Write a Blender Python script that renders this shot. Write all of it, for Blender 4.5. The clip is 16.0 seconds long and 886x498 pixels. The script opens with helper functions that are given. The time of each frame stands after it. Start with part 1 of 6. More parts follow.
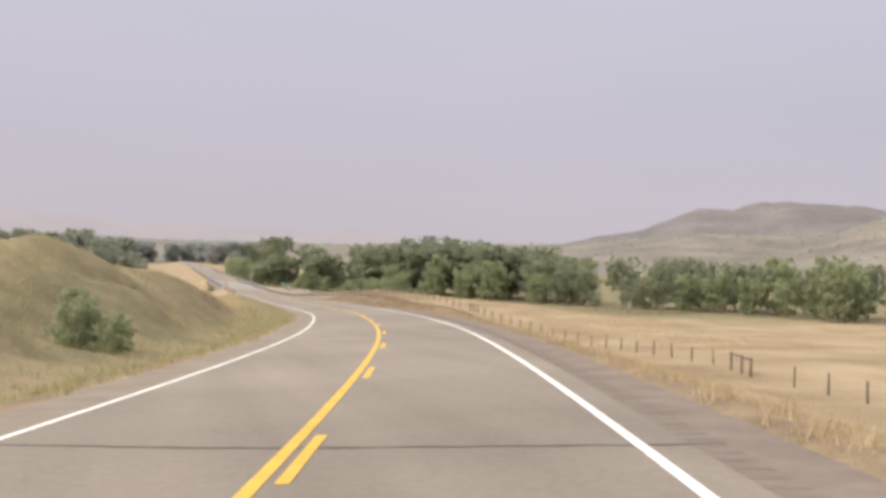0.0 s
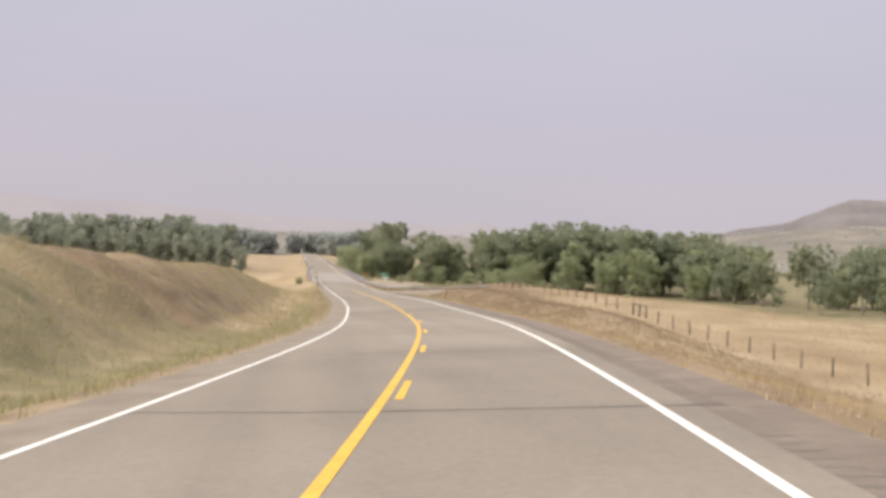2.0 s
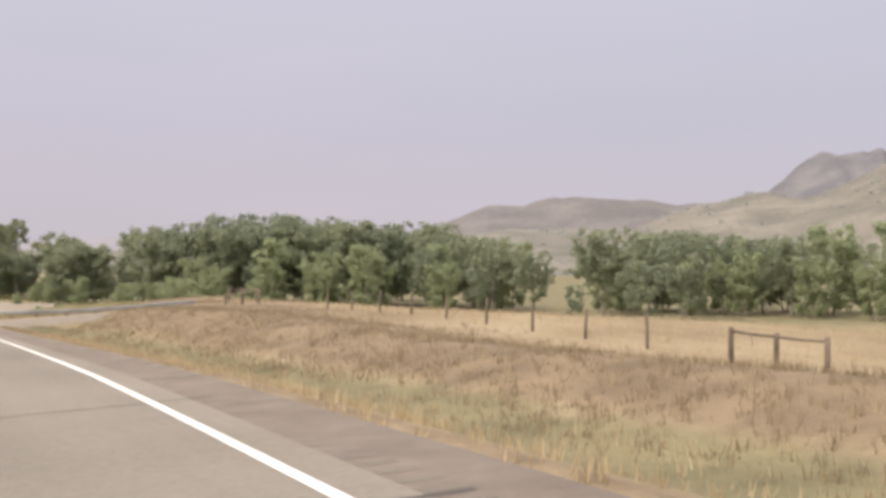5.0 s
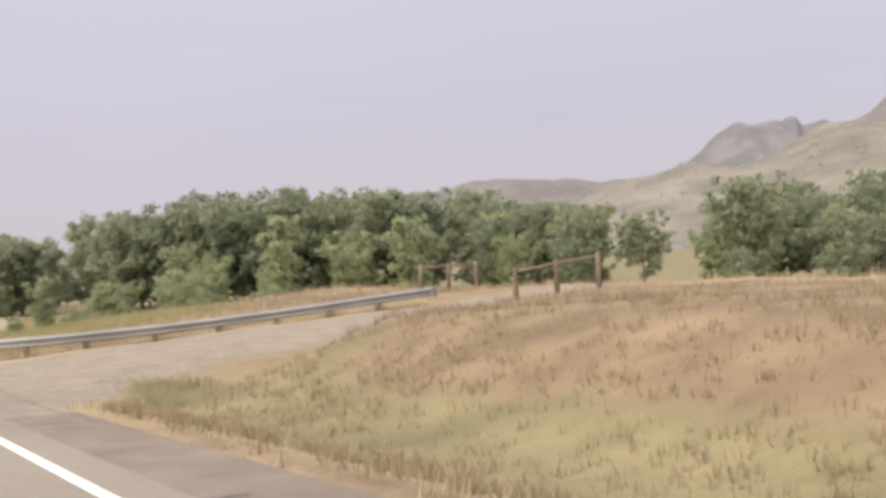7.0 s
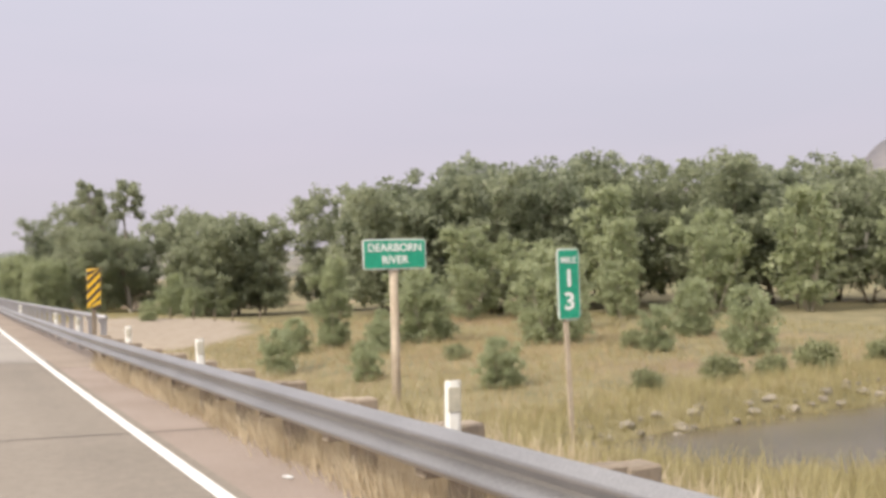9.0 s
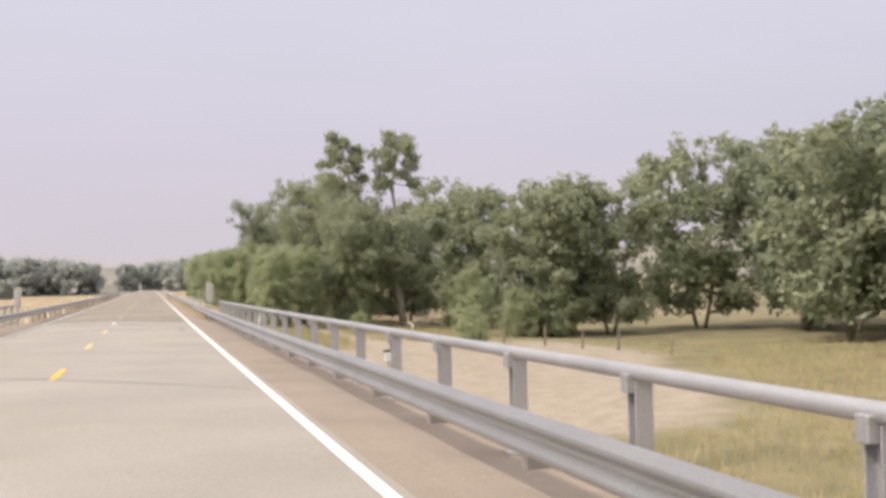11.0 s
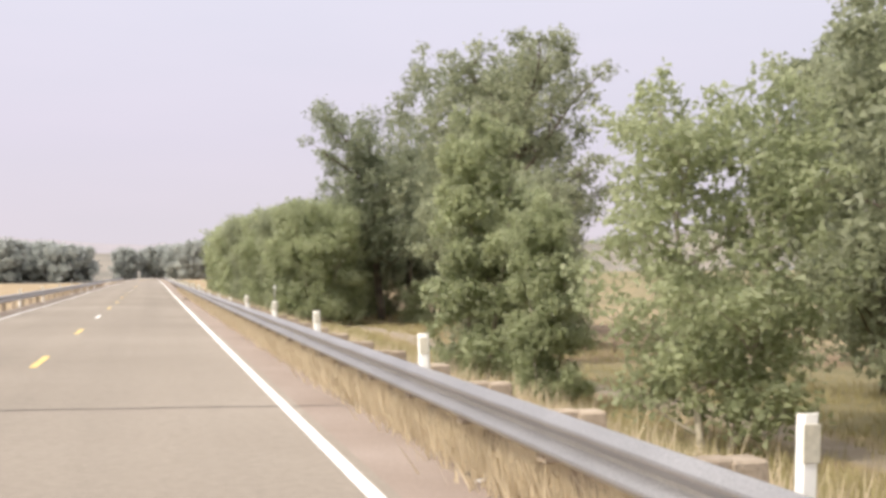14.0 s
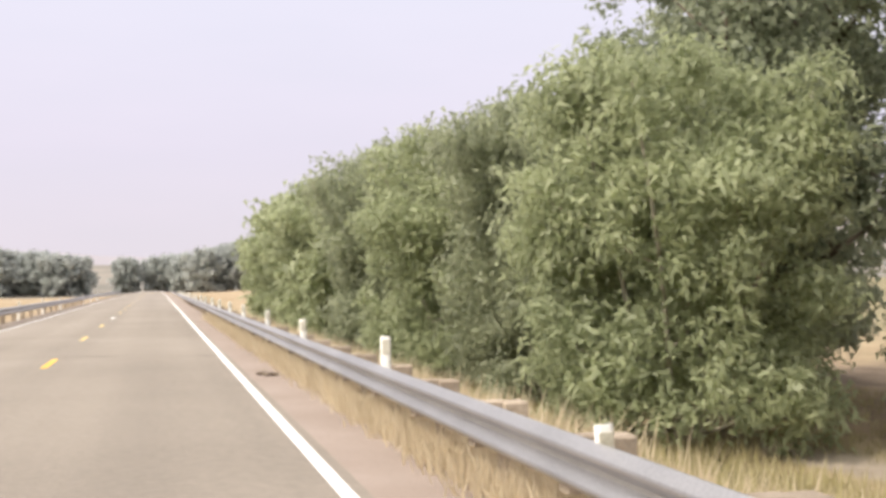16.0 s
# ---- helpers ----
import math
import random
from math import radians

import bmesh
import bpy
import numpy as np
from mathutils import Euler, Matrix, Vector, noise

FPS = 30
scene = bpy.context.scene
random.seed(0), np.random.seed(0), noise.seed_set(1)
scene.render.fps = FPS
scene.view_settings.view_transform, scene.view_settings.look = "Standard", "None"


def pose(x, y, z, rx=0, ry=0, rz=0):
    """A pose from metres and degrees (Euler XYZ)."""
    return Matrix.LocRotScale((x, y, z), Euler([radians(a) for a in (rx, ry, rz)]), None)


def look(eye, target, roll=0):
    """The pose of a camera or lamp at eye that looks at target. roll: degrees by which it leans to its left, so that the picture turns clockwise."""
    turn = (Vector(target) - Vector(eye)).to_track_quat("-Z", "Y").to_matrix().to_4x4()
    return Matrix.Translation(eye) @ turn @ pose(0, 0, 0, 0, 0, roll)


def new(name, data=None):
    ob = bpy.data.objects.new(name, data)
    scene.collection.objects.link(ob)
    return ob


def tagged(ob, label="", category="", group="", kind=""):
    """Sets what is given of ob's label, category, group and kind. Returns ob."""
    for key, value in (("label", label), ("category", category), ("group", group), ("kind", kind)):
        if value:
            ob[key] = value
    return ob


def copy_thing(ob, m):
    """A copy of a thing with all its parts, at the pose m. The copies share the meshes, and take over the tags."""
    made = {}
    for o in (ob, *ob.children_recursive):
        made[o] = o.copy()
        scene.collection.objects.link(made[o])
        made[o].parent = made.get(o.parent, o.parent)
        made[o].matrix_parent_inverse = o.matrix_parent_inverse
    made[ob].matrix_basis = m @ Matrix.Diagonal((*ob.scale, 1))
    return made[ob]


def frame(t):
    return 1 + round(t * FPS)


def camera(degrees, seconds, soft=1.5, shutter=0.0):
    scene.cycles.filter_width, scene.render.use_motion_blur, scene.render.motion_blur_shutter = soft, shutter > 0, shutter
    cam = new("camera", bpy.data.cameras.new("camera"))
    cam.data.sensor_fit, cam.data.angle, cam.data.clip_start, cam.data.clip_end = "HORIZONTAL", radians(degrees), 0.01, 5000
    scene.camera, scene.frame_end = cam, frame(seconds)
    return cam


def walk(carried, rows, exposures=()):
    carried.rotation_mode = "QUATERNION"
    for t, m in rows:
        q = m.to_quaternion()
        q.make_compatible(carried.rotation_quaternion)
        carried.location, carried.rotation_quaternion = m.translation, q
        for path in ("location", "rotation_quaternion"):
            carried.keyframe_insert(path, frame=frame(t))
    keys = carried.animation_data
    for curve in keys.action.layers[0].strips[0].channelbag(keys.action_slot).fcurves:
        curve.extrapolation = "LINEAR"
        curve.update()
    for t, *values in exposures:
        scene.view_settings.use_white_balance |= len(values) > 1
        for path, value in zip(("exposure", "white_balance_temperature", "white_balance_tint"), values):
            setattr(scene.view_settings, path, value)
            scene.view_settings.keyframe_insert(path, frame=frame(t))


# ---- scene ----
EXPOSURES = [(0.0, 0.08), (5.0, 0.13), (7.5, 0.24), (9.0, 0.28), (12.0, 0.34), (13.0, 0.43), (14.5, 0.53), (16.0, 0.6)]
cam = camera(44.434, 16.0, soft=3.6)
ROWS = [
    # seconds, eye x, y, z, yaw to the left, pitch up, lean to the left
    (0.0, -19.547, -0.377, 9.286, -14.56, 0.512, 2.069),
    (0.5, -16.268, 12.136, 8.86, -12.571, -0.06, 3.616),
    (1.0, -13.213, 24.684, 8.43, -10.909, -0.1, 3.136),
    (1.5, -10.573, 37.306, 7.987, -9.32, -0.105, 2.908),
    (2.0, -8.259, 49.971, 7.539, -7.663, -0.033, 2.211),
    (2.5, -6.202, 62.648, 7.086, -6.045, 0.052, 1.836),
    (3.0, -4.392, 75.329, 6.625, -6.225, 0.194, 1.4),
    (3.5, -2.887, 88.061, 6.151, -11.166, 0.546, 1.031),
    (4.0, -1.735, 100.879, 5.67, -21.019, 0.995, 0.638),
    (4.5, -0.769, 113.737, 5.222, -27.029, 1.121, 0.723),
    (5.0, 0.02, 126.633, 4.802, -26.639, 1.068, 0.389),
    (5.4, 0.54, 136.986, 4.487, -27.037, 1.014, 0.12),
    (5.9, 0.976, 149.98, 4.114, -28.324, 0.841, -0.752),
    (6.4, 1.187, 163.002, 3.74, -29.916, 0.627, -1.831),
    (6.9, 1.289, 176.006, 3.376, -31.203, 0.453, -2.702),
    (7.3, 1.365, 186.403, 3.092, -31.601, 0.4, -2.972),
    (7.5, 1.403, 191.6, 2.952, -28.733, 0.9, -2.506),
    (8.0, 1.498, 204.589, 2.632, -23.693, -0.301, -0.333),
    (8.5, 1.54, 217.573, 2.372, -23.629, 1.417, -1.014),
    (9.0, 1.582, 230.552, 2.16, -24.497, 1.109, -1.595),
    (9.5, 1.624, 243.511, 1.995, -15.507, 2.167, -0.107),
    (9.7, 1.64, 248.685, 1.943, -12.488, 3.088, 1.188),
    (10.1, 1.674, 259.017, 1.86, -12.853, 2.888, 0.854),
    (10.6, 1.716, 271.902, 1.777, -13.998, 2.257, -0.193),
    (11.1, 1.758, 284.753, 1.705, -15.33, 1.524, -1.412),
    (11.5, 1.791, 295.01, 1.656, -16.113, 1.094, -2.127),
    (11.8, 1.816, 302.688, 1.623, -16.325, 0.977, -2.321),
    (12.0, 1.833, 307.8, 1.604, -16.181, 1.267, -0.533),
    (12.5, 1.866, 320.58, 1.564, -15.978, 1.466, -0.184),
    (13.0, 1.899, 333.375, 1.534, -15.792, 1.636, 0.355),
    (13.5, 1.931, 346.183, 1.51, -16.28, 1.64, 0.708),
    (14.0, 1.964, 359.006, 1.49, -15.002, 1.212, -0.444),
    (14.5, 1.997, 371.843, 1.475, -16.45, 1.358, -0.214),
    (15.0, 2.03, 384.693, 1.464, -16.323, 1.435, 0.621),
    (15.5, 2.09, 397.558, 1.458, -15.351, 1.459, 0.039),
    (16.0, 2.125, 410.436, 1.457, -14.78, 1.779, -0.824),
]
walk(cam, [(t, pose(x, y, z, 0, 0, yaw) @ pose(0, 0, 0, 90 + pitch, 0, 0) @ pose(0, 0, 0, 0, 0, lean)) for t, x, y, z, yaw, pitch, lean in ROWS],
     EXPOSURES)


# ---- world and light ----
SUN_ELEVATION, SUN_AZIMUTH = radians(41), radians(-112)      # azimuth from +y towards +x
world = bpy.data.worlds.new("smoky_sky")
scene.world = world
world.use_nodes = True
wn, wl = world.node_tree.nodes, world.node_tree.links
wn.clear()
w_out, w_bg, w_sky = wn.new("ShaderNodeOutputWorld"), wn.new("ShaderNodeBackground"), wn.new("ShaderNodeTexSky")
w_sky.sky_type, w_sky.sun_disc, w_sky.dust_density = "NISHITA", False, 6.0
w_sky.sun_elevation, w_sky.sun_rotation = SUN_ELEVATION, SUN_AZIMUTH
w_coord, w_split, w_ramp, w_mix = wn.new("ShaderNodeTexCoord"), wn.new("ShaderNodeSeparateXYZ"), wn.new("ShaderNodeValToRGB"), wn.new("ShaderNodeMixRGB")
w_noise, w_map, w_add = wn.new("ShaderNodeTexNoise"), wn.new("ShaderNodeMapping"), wn.new("ShaderNodeMixRGB")
w_map.inputs["Scale"].default_value = (1.0, 1.0, 5.0)
w_noise.inputs["Scale"].default_value, w_noise.inputs["Detail"].default_value = 2.2, 4.0
wl.new(w_coord.outputs["Generated"], w_split.inputs[0])
wl.new(w_coord.outputs["Generated"], w_map.inputs[0])
wl.new(w_map.outputs[0], w_noise.inputs["Vector"])
wl.new(w_split.outputs["Z"], w_ramp.inputs[0])
ramp = w_ramp.color_ramp
ramp.elements[0].position, ramp.elements[0].color = 0.0, (6.05, 5.55, 5.9, 1)
ramp.elements[1].position, ramp.elements[1].color = 1.0, (12.2, 11.6, 11.5, 1)
mid = ramp.elements.new(0.12)
mid.color = (5.75, 5.45, 6.2, 1)
mid = ramp.elements.new(0.32)
mid.color = (6.1, 6.1, 6.9, 1)
mid = ramp.elements.new(0.6)
mid.color = (10.4, 10.0, 10.0, 1)
w_mix.inputs[0].default_value = 0.9
wl.new(w_sky.outputs[0], w_mix.inputs[1])
wl.new(w_ramp.outputs[0], w_mix.inputs[2])
w_tint = wn.new("ShaderNodeValToRGB")
w_tint.color_ramp.elements[0].position, w_tint.color_ramp.elements[0].color = 0.3, (0.97, 0.972, 0.988, 1)
w_tint.color_ramp.elements[1].position, w_tint.color_ramp.elements[1].color = 0.7, (1.04, 1.01, 1.03, 1)
wl.new(w_noise.outputs["Fac"], w_tint.inputs[0])
w_add.blend_type, w_add.inputs[0].default_value = "MULTIPLY", 1.0
wl.new(w_mix.outputs[0], w_add.inputs[1])
wl.new(w_tint.outputs[0], w_add.inputs[2])
# the smoke glows widely round the sun, behind the road's left shoulder
w_dot, w_pow, w_glow, w_sum = wn.new("ShaderNodeVectorMath"), wn.new("ShaderNodeMath"), wn.new("ShaderNodeMixRGB"), wn.new("ShaderNodeMixRGB")
w_dot.operation, w_pow.operation, w_pow.use_clamp = "DOT_PRODUCT", "POWER", True
w_dot.inputs[1].default_value = (math.sin(SUN_AZIMUTH) * math.cos(SUN_ELEVATION), math.cos(SUN_AZIMUTH) * math.cos(SUN_ELEVATION), math.sin(SUN_ELEVATION))
wl.new(w_coord.outputs["Generated"], w_dot.inputs[0])
w_clip = wn.new("ShaderNodeMath")
w_clip.operation, w_clip.inputs[1].default_value = "MAXIMUM", 0.0
wl.new(w_dot.outputs["Value"], w_clip.inputs[0])
wl.new(w_clip.outputs[0], w_pow.inputs[0])
w_pow.inputs[1].default_value = 3.0
wl.new(w_pow.outputs[0], w_glow.inputs[0])
w_glow.inputs[1].default_value, w_glow.inputs[2].default_value = (0, 0, 0, 1), (11.0, 10.2, 9.2, 1)
w_sum.blend_type, w_sum.inputs[0].default_value = "ADD", 1.0
wl.new(w_add.outputs[0], w_sum.inputs[1])
wl.new(w_glow.outputs[0], w_sum.inputs[2])
wl.new(w_sum.outputs[0], w_bg.inputs[0])
w_bg.inputs[1].default_value = 0.1
wl.new(w_bg.outputs[0], w_out.inputs[0])
sun = new("sun", bpy.data.lights.new("sun", "SUN"))
sun.data.energy, sun.data.angle, sun.data.color = 2.8, radians(2), (1.0, 0.90, 0.76)
sun.matrix_basis = look((0, 0, 0), (-math.sin(SUN_AZIMUTH) * math.cos(SUN_ELEVATION), -math.cos(SUN_AZIMUTH) * math.cos(SUN_ELEVATION), -math.sin(SUN_ELEVATION)))


# ---- materials ----
def material(name, colours, scale=3.0, fine=40.0, rough=0.85, bump=0.3, metal=0.0, vary=0.0, island=0.0, spread=(0.3, 0.7), world_space=True, detail=6.0):
    """A surface of two or three colours mixed by coarse noise, with fine grain and relief."""
    m = bpy.data.materials.new(name)
    m.use_nodes = True
    n, l = m.node_tree.nodes, m.node_tree.links
    bsdf = n["Principled BSDF"]
    bsdf.inputs["Roughness"].default_value, bsdf.inputs["Metallic"].default_value = rough, metal
    if world_space:
        where = n.new("ShaderNodeNewGeometry").outputs["Position"]
    else:
        where = n.new("ShaderNodeTexCoord").outputs["Object"]
    coarse, grain = n.new("ShaderNodeTexNoise"), n.new("ShaderNodeTexNoise")
    for tex, sc in ((coarse, scale), (grain, fine)):
        tex.inputs["Scale"].default_value, tex.inputs["Detail"].default_value = sc, detail
        l.new(where, tex.inputs["Vector"])
    ramp = n.new("ShaderNodeValToRGB")
    l.new(coarse.outputs["Fac"], ramp.inputs[0])
    e = ramp.color_ramp.elements
    e[0].position, e[1].position = spread
    e[0].color, e[1].color = (*colours[0], 1), (*colours[-1], 1)
    for k, c in enumerate(colours[1:-1]):
        extra = e.new(spread[0] + (spread[1] - spread[0]) * (k + 1) / (len(colours) - 1))
        extra.color = (*c, 1)
    mix = n.new("ShaderNodeMixRGB")
    mix.blend_type, mix.inputs[0].default_value = "OVERLAY", 0.35
    l.new(ramp.outputs[0], mix.inputs[1])
    l.new(grain.outputs["Fac"], mix.inputs[2])
    last = mix.outputs[0]
    if vary or island:
        hsv = n.new("ShaderNodeHueSaturation")
        src = n.new("ShaderNodeObjectInfo").outputs["Random"] if vary else n.new("ShaderNodeNewGeometry").outputs["Random Per Island"]
        rng = n.new("ShaderNodeMapRange")
        amount = vary or island
        rng.inputs[3].default_value, rng.inputs[4].default_value = 1 - amount, 1 + amount
        l.new(src, rng.inputs[0])
        l.new(rng.outputs[0], hsv.inputs["Value"])
        l.new(last, hsv.inputs["Color"])
        last = hsv.outputs[0]
    l.new(last, bsdf.inputs["Base Color"])
    if bump:
        b = n.new("ShaderNodeBump")
        b.inputs["Strength"].default_value, b.inputs["Distance"].default_value = bump, 0.02
        l.new(grain.outputs["Fac"], b.inputs["Height"])
        l.new(b.outputs[0], bsdf.inputs["Normal"])
    m["last"] = last.node.name
    return m


def leaf_material(name, dark, light, through_light=0.3):
    m = bpy.data.materials.new(name)
    m.use_nodes = True
    n, l = m.node_tree.nodes, m.node_tree.links
    n.clear()
    out, mix = n.new("ShaderNodeOutputMaterial"), n.new("ShaderNodeMixShader")
    dif, tra = n.new("ShaderNodeBsdfPrincipled"), n.new("ShaderNodeBsdfTranslucent")
    dif.inputs["Roughness"].default_value = 0.48
    geo, ramp, noise_tex = n.new("ShaderNodeNewGeometry"), n.new("ShaderNodeValToRGB"), n.new("ShaderNodeTexNoise")
    noise_tex.inputs["Scale"].default_value = 0.45
    l.new(geo.outputs["Position"], noise_tex.inputs["Vector"])
    add = n.new("ShaderNodeMath")
    add.operation = "MULTIPLY_ADD"
    l.new(geo.outputs["Random Per Island"], add.inputs[0])
    add.inputs[1].default_value = 0.55
    half = n.new("ShaderNodeMath")
    half.operation = "MULTIPLY_ADD"
    l.new(noise_tex.outputs["Fac"], half.inputs[0])
    half.inputs[1].default_value, half.inputs[2].default_value = 0.9, -0.2
    l.new(half.outputs[0], add.inputs[2])
    l.new(add.outputs[0], ramp.inputs[0])
    e = ramp.color_ramp.elements
    e[0].position, e[1].position = 0.1, 0.9
    e[0].color, e[1].color = (*dark, 1), (*light, 1)
    l.new(ramp.outputs[0], dif.inputs["Base Color"])
    l.new(ramp.outputs[0], tra.inputs["Color"])
    mix.inputs[0].default_value = through_light
    l.new(dif.outputs[0], mix.inputs[1])
    l.new(tra.outputs[0], mix.inputs[2])
    l.new(mix.outputs[0], out.inputs[0])
    return m


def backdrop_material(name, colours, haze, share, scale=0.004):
    """The plain backdrop of distance: hills over 3 km off, smoky haze added as surface emission."""
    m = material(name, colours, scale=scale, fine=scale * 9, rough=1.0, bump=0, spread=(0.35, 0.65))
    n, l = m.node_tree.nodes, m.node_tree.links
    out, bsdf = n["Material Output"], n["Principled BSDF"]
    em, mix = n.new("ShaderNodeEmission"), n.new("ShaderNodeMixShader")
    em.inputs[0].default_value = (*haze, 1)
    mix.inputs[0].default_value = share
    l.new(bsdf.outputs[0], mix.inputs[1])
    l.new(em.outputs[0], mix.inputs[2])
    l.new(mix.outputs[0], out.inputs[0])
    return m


ASPHALT = material("asphalt", [(0.19, 0.165, 0.136), (0.224, 0.195, 0.161), (0.256, 0.224, 0.187)], scale=0.12, fine=60, rough=0.9, bump=0.5)


def wheel_tracks(m, amount=0.17):
    """Long faint streaks along the lanes, as tyres leave them."""
    n, l = m.node_tree.nodes, m.node_tree.links
    last, base = n[m["last"]].outputs[0], n["Principled BSDF"].inputs["Base Color"]
    where, stretch, tex, speck, rng, hsv = (n.new("ShaderNode" + k) for k in ("NewGeometry", "Mapping", "TexNoise", "TexNoise", "MapRange", "HueSaturation"))
    stretch.inputs["Scale"].default_value = (0.9, 0.012, 1.0)
    tex.inputs["Scale"].default_value, speck.inputs["Scale"].default_value, speck.inputs["Detail"].default_value = 1.0, 9.0, 8.0
    l.new(where.outputs["Position"], stretch.inputs[0])
    l.new(stretch.outputs[0], tex.inputs["Vector"])
    l.new(where.outputs["Position"], speck.inputs["Vector"])
    both = n.new("ShaderNodeMath")
    both.operation = "ADD"
    l.new(tex.outputs["Fac"], both.inputs[0])
    l.new(speck.outputs["Fac"], both.inputs[1])
    rng.inputs[1].default_value, rng.inputs[2].default_value = 0.6, 1.4
    rng.inputs[3].default_value, rng.inputs[4].default_value = 1 - amount, 1 + amount
    l.new(both.outputs[0], rng.inputs[0])
    l.new(rng.outputs[0], hsv.inputs["Value"])
    l.new(last, hsv.inputs["Color"])
    l.new(hsv.outputs[0], base)


wheel_tracks(ASPHALT)
SHOULDER = material("worn_shoulder", [(0.155, 0.123, 0.1), (0.225, 0.186, 0.154)], scale=1.3, fine=45, rough=0.95, bump=0.6)
APRON = material("gravelly_shoulder", [(0.195, 0.163, 0.13), (0.268, 0.227, 0.182)], scale=0.9, fine=45, rough=0.95, bump=0.6)
RED_SHOULDER = material("reddish_shoulder", [(0.245, 0.195, 0.162), (0.30, 0.245, 0.21)], scale=0.6, fine=45, rough=0.95, bump=0.6)
DECK = material("concrete_deck", [(0.25, 0.227, 0.2), (0.315, 0.287, 0.254)], scale=0.3, fine=30, rough=0.85, bump=0.3)
DUSTY = material("dusty_concrete", [(0.225, 0.18, 0.145), (0.285, 0.235, 0.19)], scale=0.6, fine=30, rough=0.95, bump=0.4)
CONCRETE = material("concrete", [(0.30, 0.275, 0.235), (0.42, 0.39, 0.34)], scale=0.9, fine=25, rough=0.9, bump=0.4)
WHITE_PAINT = material("white_road_paint", [(0.68, 0.67, 0.64), (0.8, 0.79, 0.76)], scale=2.0, fine=30, rough=0.7, bump=0.2)
YELLOW_PAINT = material("yellow_road_paint", [(0.58, 0.345, 0.045), (0.70, 0.435, 0.06)], scale=2.0, fine=30, rough=0.7, bump=0.2)
FADED_YELLOW = material("faded_yellow_paint", [(0.55, 0.40, 0.14), (0.66, 0.50, 0.2)], scale=2.0, fine=30, rough=0.8, bump=0.2)
RUMBLE = material("rumble_strip", [(0.15, 0.126, 0.105), (0.2, 0.17, 0.143)], scale=1.5, fine=40, rough=0.95, bump=0.5)
TAR = material("tar", [(0.06, 0.052, 0.046), (0.11, 0.095, 0.082)], scale=3.0, fine=30, rough=0.8, bump=0.3)
PATCH = material("worn_patch", [(0.15, 0.133, 0.116), (0.215, 0.192, 0.168)], scale=1.5, fine=40, rough=0.9, bump=0.4)
STEEL = material("galvanised_steel", [(0.34, 0.334, 0.328), (0.43, 0.422, 0.414)], scale=0.9, fine=60, rough=0.38, bump=0.04, metal=0.85)
PIPE_STEEL = material("painted_pipe", [(0.37, 0.365, 0.378), (0.46, 0.455, 0.468)], scale=1.4, fine=60, rough=0.42, bump=0.04, metal=0.6)
POST_WOOD = material("weathered_post_wood", [(0.10, 0.078, 0.058), (0.20, 0.16, 0.12)], scale=2.5, fine=30, rough=0.95, bump=0.5, vary=0.25)
BROWN_WOOD = material("brown_rail_post", [(0.2, 0.16, 0.118), (0.37, 0.31, 0.24)], scale=2.5, fine=30, rough=0.95, bump=0.5, vary=0.2)
PALE_WOOD = material("pale_sign_post", [(0.34, 0.28, 0.21), (0.48, 0.41, 0.32)], scale=2.0, fine=25, rough=0.9, bump=0.4)
WIRE = material("fence_wire", [(0.16, 0.13, 0.11), (0.24, 0.21, 0.19)], rough=0.6, metal=0.6, bump=0)
WHITE_PLASTIC = material("white_plastic", [(0.74, 0.74, 0.7), (0.82, 0.82, 0.78)], scale=2.0, fine=20, rough=0.5, bump=0.05)
GREY_REFLECTOR = material("pale_reflector", [(0.42, 0.40, 0.32), (0.5, 0.48, 0.4)], scale=4.0, fine=40, rough=0.35, bump=0.05)
SIGN_GREEN = material("sign_green", [(0.01, 0.26, 0.16), (0.015, 0.31, 0.195)], scale=2.0, fine=20, rough=0.45, bump=0.02)
SIGN_WHITE = material("sign_white", [(0.70, 0.71, 0.71), (0.78, 0.79, 0.79)], scale=2.0, fine=20, rough=0.45, bump=0.02)
DARK_GREEN = material("dark_green_paint", [(0.03, 0.055, 0.03), (0.045, 0.08, 0.045)], scale=2.0, fine=20, rough=0.5, bump=0.02)
SIGN_YELLOW = material("sign_yellow", [(0.78, 0.47, 0.02), (0.85, 0.53, 0.03)], scale=2.0, fine=20, rough=0.45, bump=0.02)
SIGN_BLACK = material("sign_black", [(0.045, 0.035, 0.03), (0.07, 0.055, 0.045)], scale=2.0, fine=20, rough=0.5, bump=0.02)
SIGN_BACK = material("bare_aluminium", [(0.40, 0.39, 0.36), (0.48, 0.47, 0.44)], scale=2.0, fine=20, rough=0.5, bump=0.05, metal=0.35)
ORANGE = material("orange_sticker", [(0.62, 0.29, 0.11), (0.7, 0.35, 0.15)], scale=4.0, rough=0.6, bump=0)
SIGN_TEXT_GREY = material("dark_grey_lettering", [(0.18, 0.18, 0.2), (0.25, 0.25, 0.27)], rough=0.6, bump=0)
BARK = material("cottonwood_bark", [(0.075, 0.06, 0.045), (0.19, 0.16, 0.125)], scale=2.0, fine=18, rough=0.95, bump=0.8)
GREY_BARK = material("grey_bark", [(0.15, 0.13, 0.105), (0.29, 0.26, 0.21)], scale=2.0, fine=18, rough=0.95, bump=0.7)
PALE_BARK = material("pale_bark", [(0.26, 0.23, 0.18), (0.42, 0.385, 0.31)], scale=2.0, fine=18, rough=0.95, bump=0.6)
